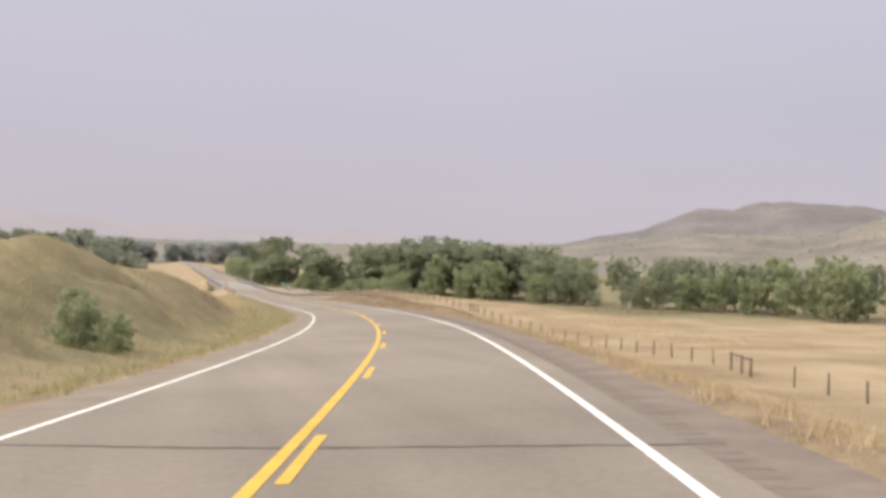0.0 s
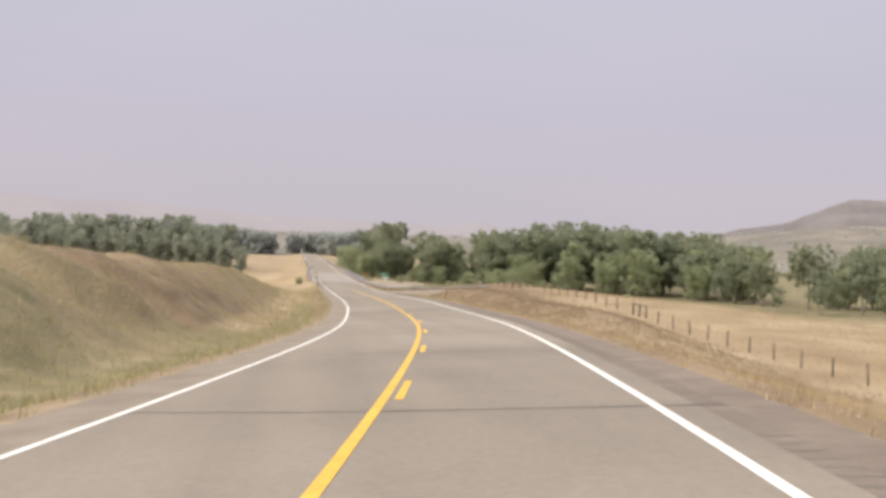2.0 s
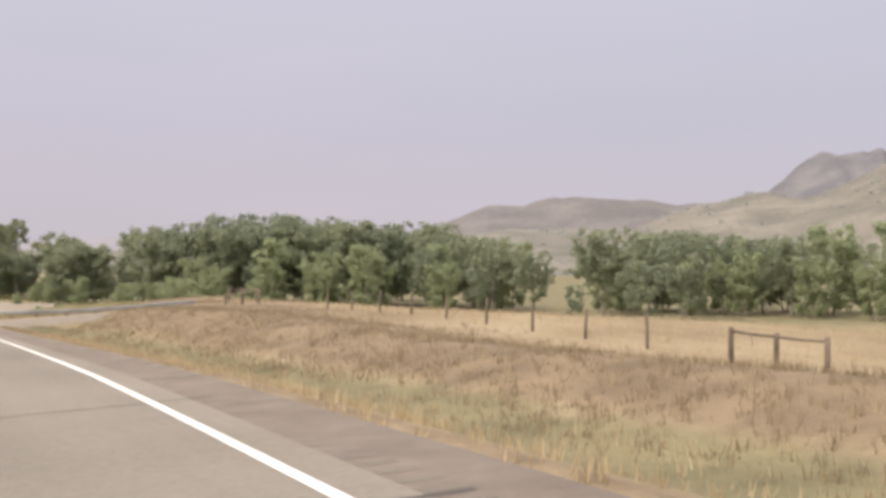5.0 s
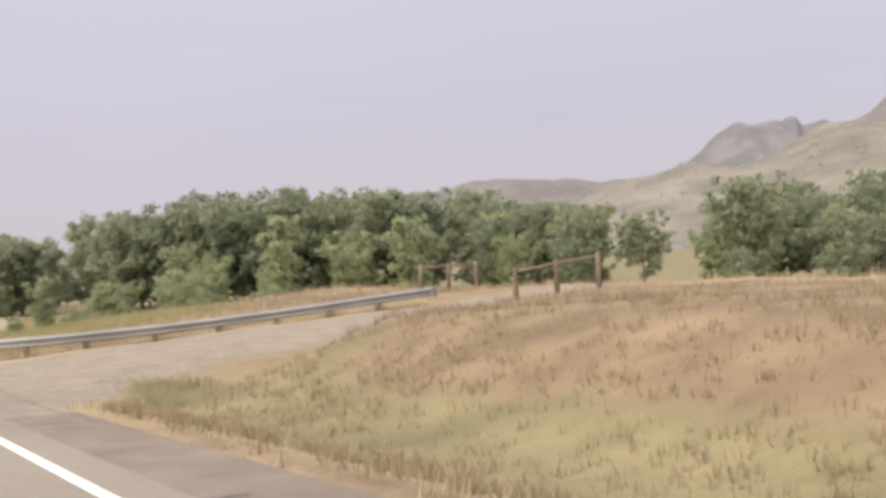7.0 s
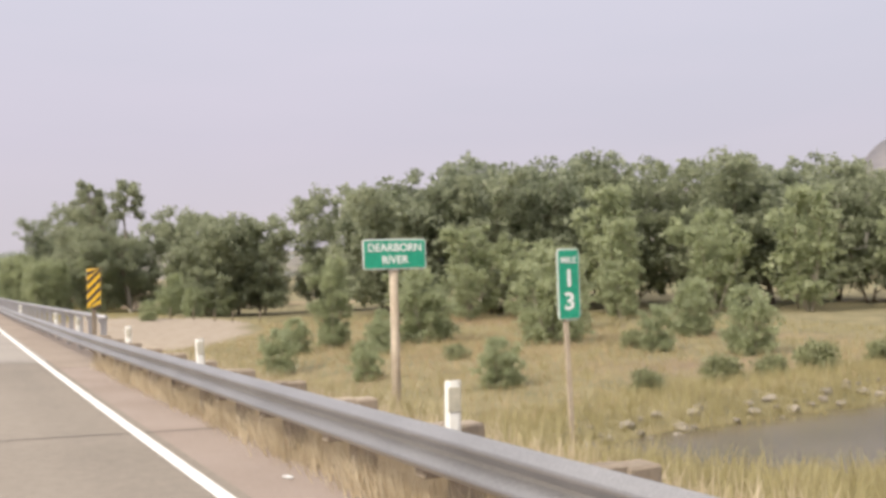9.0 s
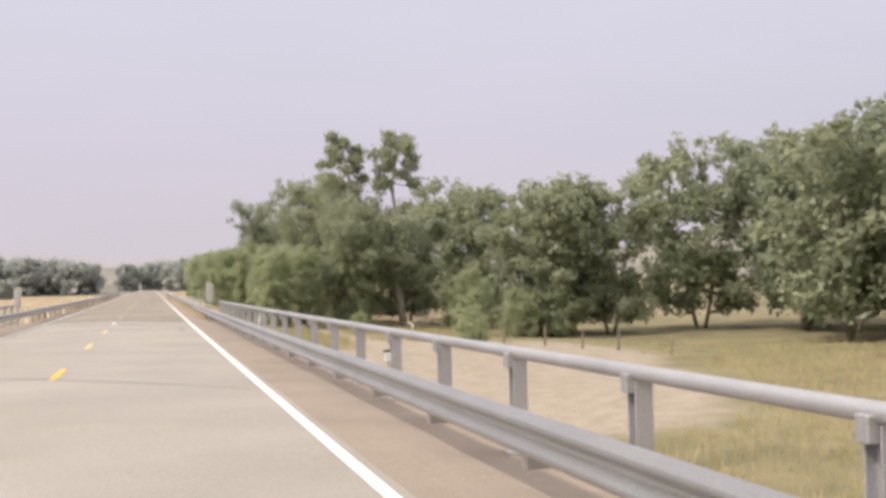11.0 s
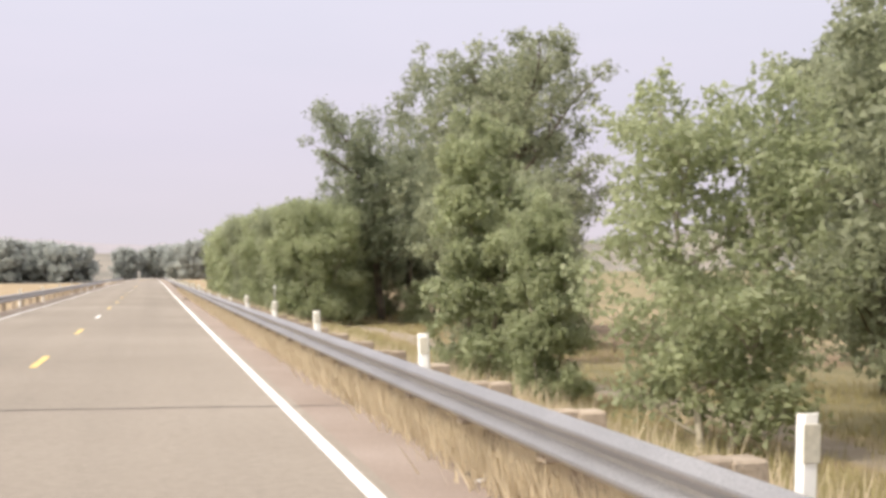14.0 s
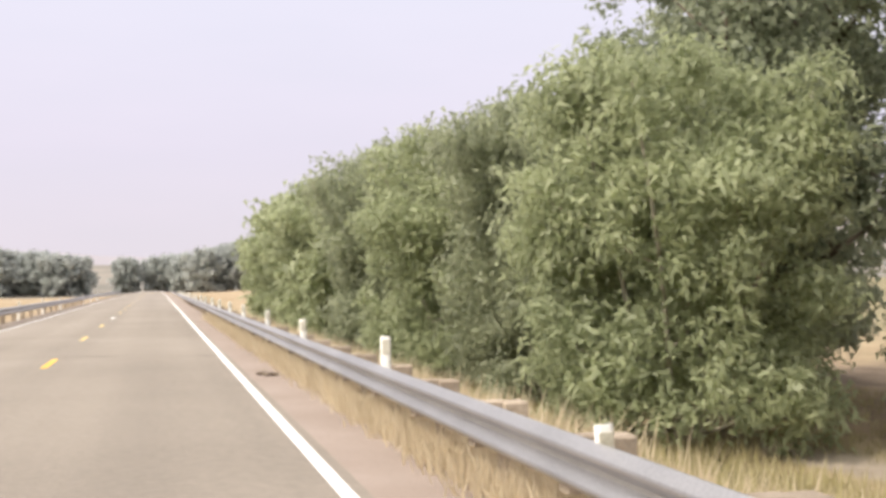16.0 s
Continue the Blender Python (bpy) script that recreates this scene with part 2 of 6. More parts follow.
LEAF = leaf_material("cottonwood_leaves", (0.225, 0.25, 0.165), (0.405, 0.435, 0.29), 0.6)
LEAF_DARK = leaf_material("deep_green_leaves", (0.205, 0.232, 0.162), (0.365, 0.4, 0.272), 0.6)
LEAF_LIGHT = leaf_material("willow_leaves", (0.262, 0.297, 0.175), (0.475, 0.515, 0.315), 0.62)
# paled and blued: smoky haze put into the leaf colour
LEAF_FAR_HAZED = leaf_material("haze_paled_far_leaves", (0.36, 0.385, 0.365), (0.53, 0.555, 0.525), 0.6)
# a greyer leaf green that carries the haze of middle distance
LEAF_HAZE_GREYED = leaf_material("haze_greyed_leaves", (0.27, 0.295, 0.235), (0.43, 0.455, 0.365), 0.6)
SAGE = leaf_material("sage_leaves", (0.2, 0.215, 0.115), (0.36, 0.38, 0.21), 0.5)
DRY_GRASS = leaf_material("dry_grass_blades", (0.36, 0.27, 0.155), (0.54, 0.43, 0.27), 0.35)
BROWN_GRASS = leaf_material("brown_grass_blades", (0.2, 0.15, 0.092), (0.36, 0.28, 0.178), 0.35)
BLEACHED_GRASS = leaf_material("bleached_grass_blades", (0.46, 0.38, 0.25), (0.66, 0.57, 0.41), 0.4)
GREEN_GRASS = leaf_material("green_grass_blades", (0.27, 0.24, 0.115), (0.47, 0.415, 0.22), 0.4)
ROCK = material("riprap_rock", [(0.17, 0.148, 0.12), (0.31, 0.28, 0.23)], scale=0.8, fine=12, rough=0.95, bump=0.6, vary=0.25)
WATER = material("slough_water", [(0.085, 0.068, 0.04), (0.13, 0.108, 0.068)], scale=0.2, fine=2.0, rough=0.2, bump=0.08)
WATER.node_tree.nodes["Principled BSDF"].inputs["Specular IOR Level"].default_value = 0.28
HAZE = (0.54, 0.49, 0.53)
# hill colours greyed, the butte's also blued, in place of smoky haze
HILL_NEAR = material("dry_hillside", [(0.14, 0.131, 0.11), (0.182, 0.165, 0.138), (0.225, 0.202, 0.168)], scale=0.02, fine=0.18, rough=1.0, bump=0, spread=(0.35, 0.65))
HILL_HAZED = material("haze_greyed_hillside", [(0.132, 0.122, 0.122), (0.18, 0.164, 0.158)], scale=0.012, fine=0.11, rough=1.0, bump=0, spread=(0.35, 0.65))
BUTTE_HAZED = material("haze_blued_butte", [(0.13, 0.126, 0.138), (0.18, 0.17, 0.176)], scale=0.02, fine=0.18, rough=1.0, bump=0, spread=(0.35, 0.65))
HAZE_GLOW_HILL = backdrop_material("haze_glow_hills", [(0.22, 0.18, 0.15), (0.32, 0.27, 0.22)], HAZE, 0.8, 0.003)


# ---- mesh tools ----
class Geo:
    """Gathers vertices and faces of one mesh."""

    def __init__(self):
        self.v, self.f, self.slots = [], [], []

    def add(self, verts, faces, slot=0):
        k = len(self.v)
        self.v.extend(tuple(p) for p in verts)
        self.f.extend(tuple(i + k for i in q) for q in faces)
        self.slots.extend([slot] * len(faces))
        return self

    def box(self, size, at=(0, 0, 0), turn=(0, 0, 0), bevel=0.0, slot=0):
        """A box with chamfered edges about its centre."""
        x, y, z = (s / 2 for s in size)
        c = min(bevel, x * 0.9, y * 0.9, z * 0.9)
        m = pose(*at, *turn)
        if c <= 0:
            vs = [(sx * x, sy * y, sz * z) for sx in (-1, 1) for sy in (-1, 1) for sz in (-1, 1)]
            fs = [(0, 1, 3, 2), (4, 6, 7, 5), (0, 4, 5, 1), (2, 3, 7, 6), (0, 2, 6, 4), (1, 5, 7, 3)]
            return self.add([m @ Vector(p) for p in vs], fs, slot)
        bm = bmesh.new()
        bmesh.ops.create_cube(bm, size=1.0, matrix=Matrix.Diagonal((*size, 1)))
        bmesh.ops.bevel(bm, geom=bm.edges[:], offset=c, segments=1, affect="EDGES")
        bm.verts.index_update()
        self.add([m @ v.co for v in bm.verts], [[v.index for v in q.verts] for q in bm.faces], slot)
        bm.free()
        return self

    def tube(self, points, radii, n=8, slot=0, caps=True):
        pts = [Vector(p) for p in points]
        rings, side = [], None
        for i, p in enumerate(pts):
            d = (pts[min(i + 1, len(pts) - 1)] - pts[max(i - 1, 0)]).normalized()
            if side is None:
                side = d.orthogonal().normalized()
            side = (side - d * side.dot(d)).normalized()
            up = d.cross(side)
            rings.append([p + (side * math.cos(2 * math.pi * k / n) + up * math.sin(2 * math.pi * k / n)) * radii[i] for k in range(n)])
        vs = [q for r in rings for q in r]
        fs = [(i * n + k, i * n + (k + 1) % n, (i + 1) * n + (k + 1) % n, (i + 1) * n + k) for i in range(len(pts) - 1) for k in range(n)]
        if caps:
            fs += [tuple(range(n))[::-1], tuple((len(pts) - 1) * n + k for k in range(n))]
        return self.add(vs, fs, slot)

    def sweep(self, rings, closed=False, slot=0, ends=False):
        """Rings of points, each as long as the others, joined by quads."""
        n = len(rings[0])
        last = n if closed else n - 1
        vs = [q for r in rings for q in r]
        fs = [(i * n + k, i * n + (k + 1) % n, (i + 1) * n + (k + 1) % n, (i + 1) * n + k) for i in range(len(rings) - 1) for k in range(last)]
        if ends:
            fs += [tuple(range(n))[::-1], tuple((len(rings) - 1) * n + k for k in range(n))]
        return self.add(vs, fs, slot)

    def mesh(self, name, mats, smooth=False):
        me = bpy.data.meshes.new(name)
        me.from_pydata(self.v, [], self.f)
        for m in mats if isinstance(mats, (list, tuple)) else [mats]:
            me.materials.append(m)
        if any(self.slots):
            me.polygons.foreach_set("material_index", self.slots)
        if smooth:
            me.polygons.foreach_set("use_smooth", [True] * len(self.f))
        me.update()
        return me

    def put(self, name, mats, parent=None, label="", smooth=False, at=None):
        ob = new(name, self.mesh(name, mats, smooth))
        if parent is not None:
            ob.parent = parent
        if at is not None:
            ob.matrix_basis = at
        return tagged(ob, label)


def thing(name, label, category, group="", at=None, kind=""):
    ob = new(name)
    ob.empty_display_size = 0.2
    if at is not None:
        ob.matrix_basis = at
    return tagged(ob, label, category, group, kind)


def mesh_from(name, verts, faces, mats):
    """A mesh from numpy arrays of vertices and of quads."""
    me = bpy.data.meshes.new(name)
    nv, nf, k = len(verts), len(faces), faces.shape[1]
    me.vertices.add(nv)
    me.vertices.foreach_set("co", np.ascontiguousarray(verts, np.float32).ravel())
    me.loops.add(nf * k)
    me.loops.foreach_set("vertex_index", np.ascontiguousarray(faces, np.int32).ravel())
    me.polygons.add(nf)
    me.polygons.foreach_set("loop_start", np.arange(0, nf * k, k, dtype=np.int32))
    for m in mats:
        me.materials.append(m)
    me.update(calc_edges=True)
    me.validate()
    return me


# ---- the road's line: heading, grade and bank along its length ----
S = np.arange(-12, 712, 2.0)
BEND = np.interp(S, (0, 25, 50, 75, 100, 125, 150, 175), (0.00125, 0.00143, 0.00233, 0.00102, 0.00308, 0.00021, 0.00197, 0.00000))
GRADE = np.interp(S, (0, 50, 100, 150, 200, 260, 330, 430, 560, 700), (-0.0334, -0.0347, -0.0370, -0.0281, -0.0239, -0.0070, -0.0022, 0.0006, 0.0013, -0.0028))
BANK = np.interp(S, (0, 50, 100, 150, 200), (0.047, 0.065, 0.071, 0.073, 0.000))
heading = np.cumsum(BEND) * 2.0
heading -= heading[-1]
line_x, line_y, line_z = np.cumsum(-np.sin(heading)) * 2, np.cumsum(np.cos(heading)) * 2, np.cumsum(GRADE) * 2
line_x -= line_x[-1]
line_y -= np.interp(0, S, line_y)
line_z -= line_z[np.searchsorted(S, 330)]
# carried on straight behind the first point and ahead of the last
line_x = np.r_[line_x[0] + 200 * math.sin(heading[0]), line_x, line_x[-1]]
line_y = np.r_[line_y[0] - 200 * math.cos(heading[0]), line_y, line_y[-1] + 4000]
line_z = np.r_[line_z[0] + 200 * 0.03, line_z, line_z[-1] - 6]
heading, BANK = np.r_[heading[0], heading, 0], np.r_[BANK[0], BANK, 0]
CROWN = 0.02 * np.interp(line_y, (60, 200), (0, 1))


def centre(y):
    return np.interp(y, line_y, line_x)


def road_z(d, y):
    """The road's height at d metres to the right of its middle."""
    return np.interp(y, line_y, line_z) + d * np.interp(y, line_y, BANK) - np.interp(y, line_y, CROWN) * np.abs(d)


def on_road(d, y, up=0.0):
    """A point at d metres to the right of the road's middle, up metres above its surface."""
    h = float(np.interp(y, line_y, heading))
    x0 = float(centre(y))
    return Vector((x0 + d * math.cos(h), y + d * math.sin(h), float(road_z(d, y)) + up))


def smooth(a, b, t):
    t = np.clip((t - a) / (b - a), 0, 1)
    return t * t * (3 - 2 * t)


BRIDGE, SKEW = (260.4, 340.4), -0.85


def waves(x, y, scale, seed=0.0):
    """Cheap rolling unevenness between about -1 and 1."""
    a = np.sin(x / scale + 1.3 * seed + 1.7 * np.sin(y / scale * 0.7 + seed))
    b = np.sin(y / scale * 1.1 + 2.1 * seed + 1.3 * np.sin(x / scale * 0.9 + 2 * seed))
    c = np.sin((x + y) / scale * 1.9 + seed) * 0.5
    return (a + b + c) / 2.5


def lane_edge(d):
    """Where the grassy hump gives way to the gravel lane."""
    return np.interp(d, (5.0, 6.5, 8.0, 10.4, 15.6, 19.0, 40.0), (196.5, 199.6, 203.0, 204.2, 206.0, 207.2, 212.0))


def ground(x, y):
    """The land's height."""
    x, y = np.asarray(x, float), np.asarray(y, float)
    d = (x - centre(y)) * np.cos(np.interp(y, line_y, heading))
    rz = road_z(np.clip(d, -5, 5), y)
    z0 = np.interp(y, line_y, line_z)
    r = np.abs(d)
    # right of the road: a shallow ditch, a grassy hump, then the field and the low ground by the river
    ditch = -0.75 * smooth(5.0, 8.5, d) * (1 - 0.6 * smooth(205, 225, y)) * (0.45 + 0.55 * smooth(80, 130, y))
    hump = (0.85 + 0.85 * smooth(150, 182, y)) * smooth(8.5, 14.5, d) * smooth(85, 130, y) * (1 - smooth(-4.0, 1.0, y - lane_edge(d)))
    near = rz + ditch + hump
    back = y - 0.35 * np.clip(d - 14, 0, 40)
    field = np.interp(back, (-40, 20, 44, 58, 66, 71, 81, 91, 100, 110, 123, 131, 142, 150, 155, 163, 175, 206, 222, 234, 242, 250, 262, 300), (3.2, 3.0, 2.72, 2.6, 2.45, 2.16, 1.75, 1.42, 1.12, 0.98, 1.0, 1.1, 1.35, 1.6, 1.9, 2.15, 2.3, 2.2, 1.5, 0.7, -1.4, -2.2, -2.7, -2.9))
    field = field + 0.16 * waves(x, y, 9.0, 2.0)
    flood = -2.9 + 0.25 * waves(x, y, 17.0, 4.0)
    edge = np.interp(y, (-100, 60, 110, 136, 157, 178, 205, 232, 262, 300), (150, 120, 84, 60, 40, 30, 26, 24, 22, 12))
    low = smooth(0, 50, d - edge)
    field = field * (1 - low) + flood * low
    reach = np.interp(y, (205, 225, 240, 262), (25.0, 18.0, 13.0, 12.0))
    fall = smooth(np.interp(y, (205, 225, 240), (13.0, 8.0, 6.0)), reach, d)
    early = 1 - smooth(95, 130, y)
    fall = fall * (1 - early) + np.clip((d - 6.0) / 15.0, 0, 1) ** 0.9 * early
    right = near + (field - near) * fall
    # the gravel lane rises beside the flared end of the guard rail
    lane = np.interp(d, (5.0, 7.5, 10.5, 14.0, 17.5, 21.0, 30.0), (0.72, 0.86, 1.08, 1.30, 1.50, 1.56, 1.35)) + 0.012 * np.clip(214 - y, 0, 12)
    on_lane = smooth(-3.0, 2.0, y - lane_edge(d)) * (1 - smooth(213.5, 217.5, y + 0.16 * np.clip(d - 6, 0, 20))) * smooth(5.0, 6.5, d) * (1 - smooth(24, 40, d))
    right = right * (1 - on_lane) + lane * on_lane
    # a hollow under the tall trees
    right = right - 1.0 * np.exp(-((x - 22.5) / 6.0) ** 2 - ((y - 422) / 9.0) ** 2)
    mound = 0.7 * np.exp(-((x - 27) / 9.0) ** 2 - ((y - 233) / 5.0) ** 2)
    right = right + mound
    # a still side channel
    right = right - 1.3 * np.exp(-((y - 254 - 0.2 * (x - 25)) / 6.0) ** 4) * smooth(12, 20, x) * (1 - smooth(70, 85, x))
    # beyond the bridge the road runs on a low bank
    bank = rz + 0.10 * smooth(4.5, 4.9, d) - 0.6 * smooth(5.2, 6.8, d) + (-1.4 - rz + 0.12 * waves(x, y, 6.0, 1.0)) * smooth(5.6, 12.0, d) - 0.9 * smooth(14, 40, d)
    far_bank = np.interp(y, (330, 345), (0.0, 1.0))
    right = right * (1 - far_bank) + bank * far_bank
    beyond = smooth(520, 640, y)
    right = right * (1 - beyond) + (rz - 0.5 * smooth(4.8, 8, d) + 1.8 * smooth(10, 60, d)) * beyond
    # left of the road: a cut bank with gullies, then low ground
    q = -d
    # spurs of the cut bank reach towards the road, with gullies between them
    spur = 2.2 * np.exp(-((y - 22) / 9.0) ** 2) - 1.2 * np.exp(-((y - 44) / 7.0) ** 2) + 1.3 * np.exp(-((y - 64) / 7.0) ** 2) + 0.9 * np.exp(-((y - 92) / 8.0) ** 2) + 0.5 * np.exp(-((y - 118) / 9.0) ** 2)
    top = np.interp(y, (-60, 0, 40, 70, 100, 140, 175, 205, 225, 248), (3.5, 3.0, 2.6, 3.0, 2.8, 3.2, 3.3, 2.9, 1.7, -1.8)) + spur
    foot = -0.7 * smooth(5.0, 8.0, q)
    left = rz + foot + (top + 0.5 + 0.25 * waves(x, y, 5.0, 3.0)) * smooth(8.5, 19, q) + 3.4 * smooth(22, 60, q) * smooth(200, 90, y)
    left = left + (0.75 * np.sin(y / 2.3 + 1.6 * np.sin(y / 5.3) + 0.25 * q) + 0.5 * waves(x, y, 1.7, 9.0)) * smooth(9, 13, q) * (1 - smooth(20, 30, q)) * smooth(150, 110, y)
    left = left + (flood + 0.6 - left) * smooth(232, 300, y) * smooth(6, 16, q) * (1 - beyond)
    z = np.where(d >= 0, right, left)
    # the river's bed under the bridge
    ys = y - SKEW * np.clip(d, -40, 40)
    bed = smooth(BRIDGE[0] - 3, BRIDGE[0] + 9, ys) * (1 - smooth(BRIDGE[1] - 9, BRIDGE[1] + 3, ys)) * (1 - smooth(np.where(d > 0, 9, 60), np.where(d > 0, 24, 150), r))
    z = np.minimum(z, z * (1 - bed) + (-3.9 + 0.2 * waves(x, y, 8.0, 5.0)) * bed)
    # under the pavement
    cover = (1 - smooth(np.where(d > 0, 4.95, 4.6), np.where(d > 0, 5.3, 4.95), r)) * (1 - smooth(BRIDGE[0] - 6, BRIDGE[0] - 3, ys) * (1 - smooth(BRIDGE[1] + 3, BRIDGE[1] + 6, ys)))
    z = z - 0.12 * cover
    # rough grass, then the far country, rising gently to the benches
    z = z + 0.05 * waves(x, y, 1.1, 6.0) * smooth(6, 8, r)
    away = np.hypot(x, y - 250)
    rise = smooth(600, 2200, away)
    return z * (1 - smooth(500, 900, away)) + (-2.0 + 30 * rise) * smooth(500, 900, away)


# ---- ground: one sheet to the horizon ----
def spaced(*runs):
    out = []
    for a, b, step in runs:
        out += list(np.arange(a, b, step))
    return np.array(out)


half = spaced((0, 14, 0.5), (14, 30, 1.0), (30, 80, 2.5), (80, 200, 8.0), (200, 500, 30.0), (500, 1500, 125.0), (1500, 4600, 500.0))
across = np.r_[-half[:0:-1], half]
along = np.r_[-4000, -2000, -1000, -500, -300, spaced((-200, -40, 20), (-40, 20, 2.0), (20, 460, 1.5), (460, 760, 5.0), (760, 1200, 25.0), (1200, 2200, 100.0), (2200, 4700, 500.0))]
gd, gy = np.meshgrid(across, along)
gx = gd + centre(gy)
gz = ground(gx, gy)
rows_n, cols_n = gd.shape
index = np.arange(rows_n * cols_n).reshape(rows_n, cols_n)
quads = np.stack([index[:-1, :-1], index[:-1, 1:], index[1:, 1:], index[1:, :-1]], -1).reshape(-1, 4)


def ground_material():
    m = material("dry_grassland", [(0.225, 0.165, 0.095), (0.31, 0.237, 0.143), (0.385, 0.303, 0.195)], scale=0.12, fine=3.5, rough=1.0, bump=0.0, spread=(0.3, 0.7))
    n, l = m.node_tree.nodes, m.node_tree.links
    bsdf = n["Principled BSDF"]
    last = n[m["last"]].outputs[0]
    where = n.new("ShaderNodeNewGeometry").outputs["Position"]

    def layer(last, attribute, colours, scale):
        tex, ramp, mix, at, mask, mul = (n.new("ShaderNode" + k) for k in ("TexNoise", "ValToRGB", "MixRGB", "Attribute", "TexNoise", "Math"))
        tex.inputs["Scale"].default_value, tex.inputs["Detail"].default_value = scale, 8.0
        mask.inputs["Scale"].default_value, mask.inputs["Detail"].default_value = 0.7, 6.0
        l.new(where, tex.inputs["Vector"])
        l.new(where, mask.inputs["Vector"])
        l.new(tex.outputs["Fac"], ramp.inputs[0])
        e = ramp.color_ramp.elements
        e[0].position, e[1].position = 0.3, 0.7
        e[0].color, e[1].color = (*colours[0], 1), (*colours[1], 1)
        at.attribute_name = attribute
        # the border frays along the noise
        mul.operation, mul.use_clamp = "MULTIPLY_ADD", True
        l.new(mask.outputs["Fac"], mul.inputs[0])
        mul.inputs[1].default_value = 1.6
        sub = n.new("ShaderNodeMath")
        sub.operation = "MULTIPLY_ADD"
        l.new(at.outputs["Fac"], sub.inputs[0])
        sub.inputs[1].default_value, sub.inputs[2].default_value = 2.6, -1.6
        l.new(sub.outputs[0], mul.inputs[2])
        l.new(mul.outputs[0], mix.inputs[0])
        l.new(last, mix.inputs[1])
        l.new(ramp.outputs[0], mix.inputs[2])
        return mix.outputs[0]

    last = layer(last, "green", ((0.135, 0.122, 0.062), (0.245, 0.207, 0.112)), 0.5)
    last = layer(last, "brown", ((0.145, 0.105, 0.064), (0.27, 0.198, 0.122)), 0.6)
    last = layer(last, "sand", ((0.255, 0.21, 0.162), (0.335, 0.284, 0.226)), 1.2)
    last = layer(last, "gravel", ((0.215, 0.178, 0.14), (0.285, 0.242, 0.193)), 1.5)
    l.new(last, bsdf.inputs["Base Color"])
    bumper, tex = n.new("ShaderNodeBump"), n.new("ShaderNodeTexNoise")
    tex.inputs["Scale"].default_value, tex.inputs["Detail"].default_value = 5.0, 10.0
    l.new(where, tex.inputs["Vector"])
    l.new(tex.outputs["Fac"], bumper.inputs["Height"])
    bumper.inputs["Strength"].default_value, bumper.inputs["Distance"].default_value = 0.9, 0.12
    l.new(bumper.outputs[0], bsdf.inputs["Normal"])
    return m


me = mesh_from("ground", np.stack([gx, gy, gz], -1).reshape(-1, 3), quads, [ground_material()])
me.polygons.foreach_set("use_smooth", np.ones(len(quads), bool))
dd, yy, xx = gd.ravel(), gy.ravel(), gx.ravel()


def gravel_at(d, y):
    lane = smooth(-0.6, 1.0, y - lane_edge(d)) * (1 - smooth(212.4, 213.6, y + 0.16 * np.clip(d - 6, 0, 12) - 0.35 * np.clip(d - 19, 0, 60))) * smooth(3, 5, d) * (1 - smooth(60, 70, d))
    edge = (1 - smooth(5.05, 5.5, np.abs(d))) * 0.5
    return np.maximum(lane, edge)


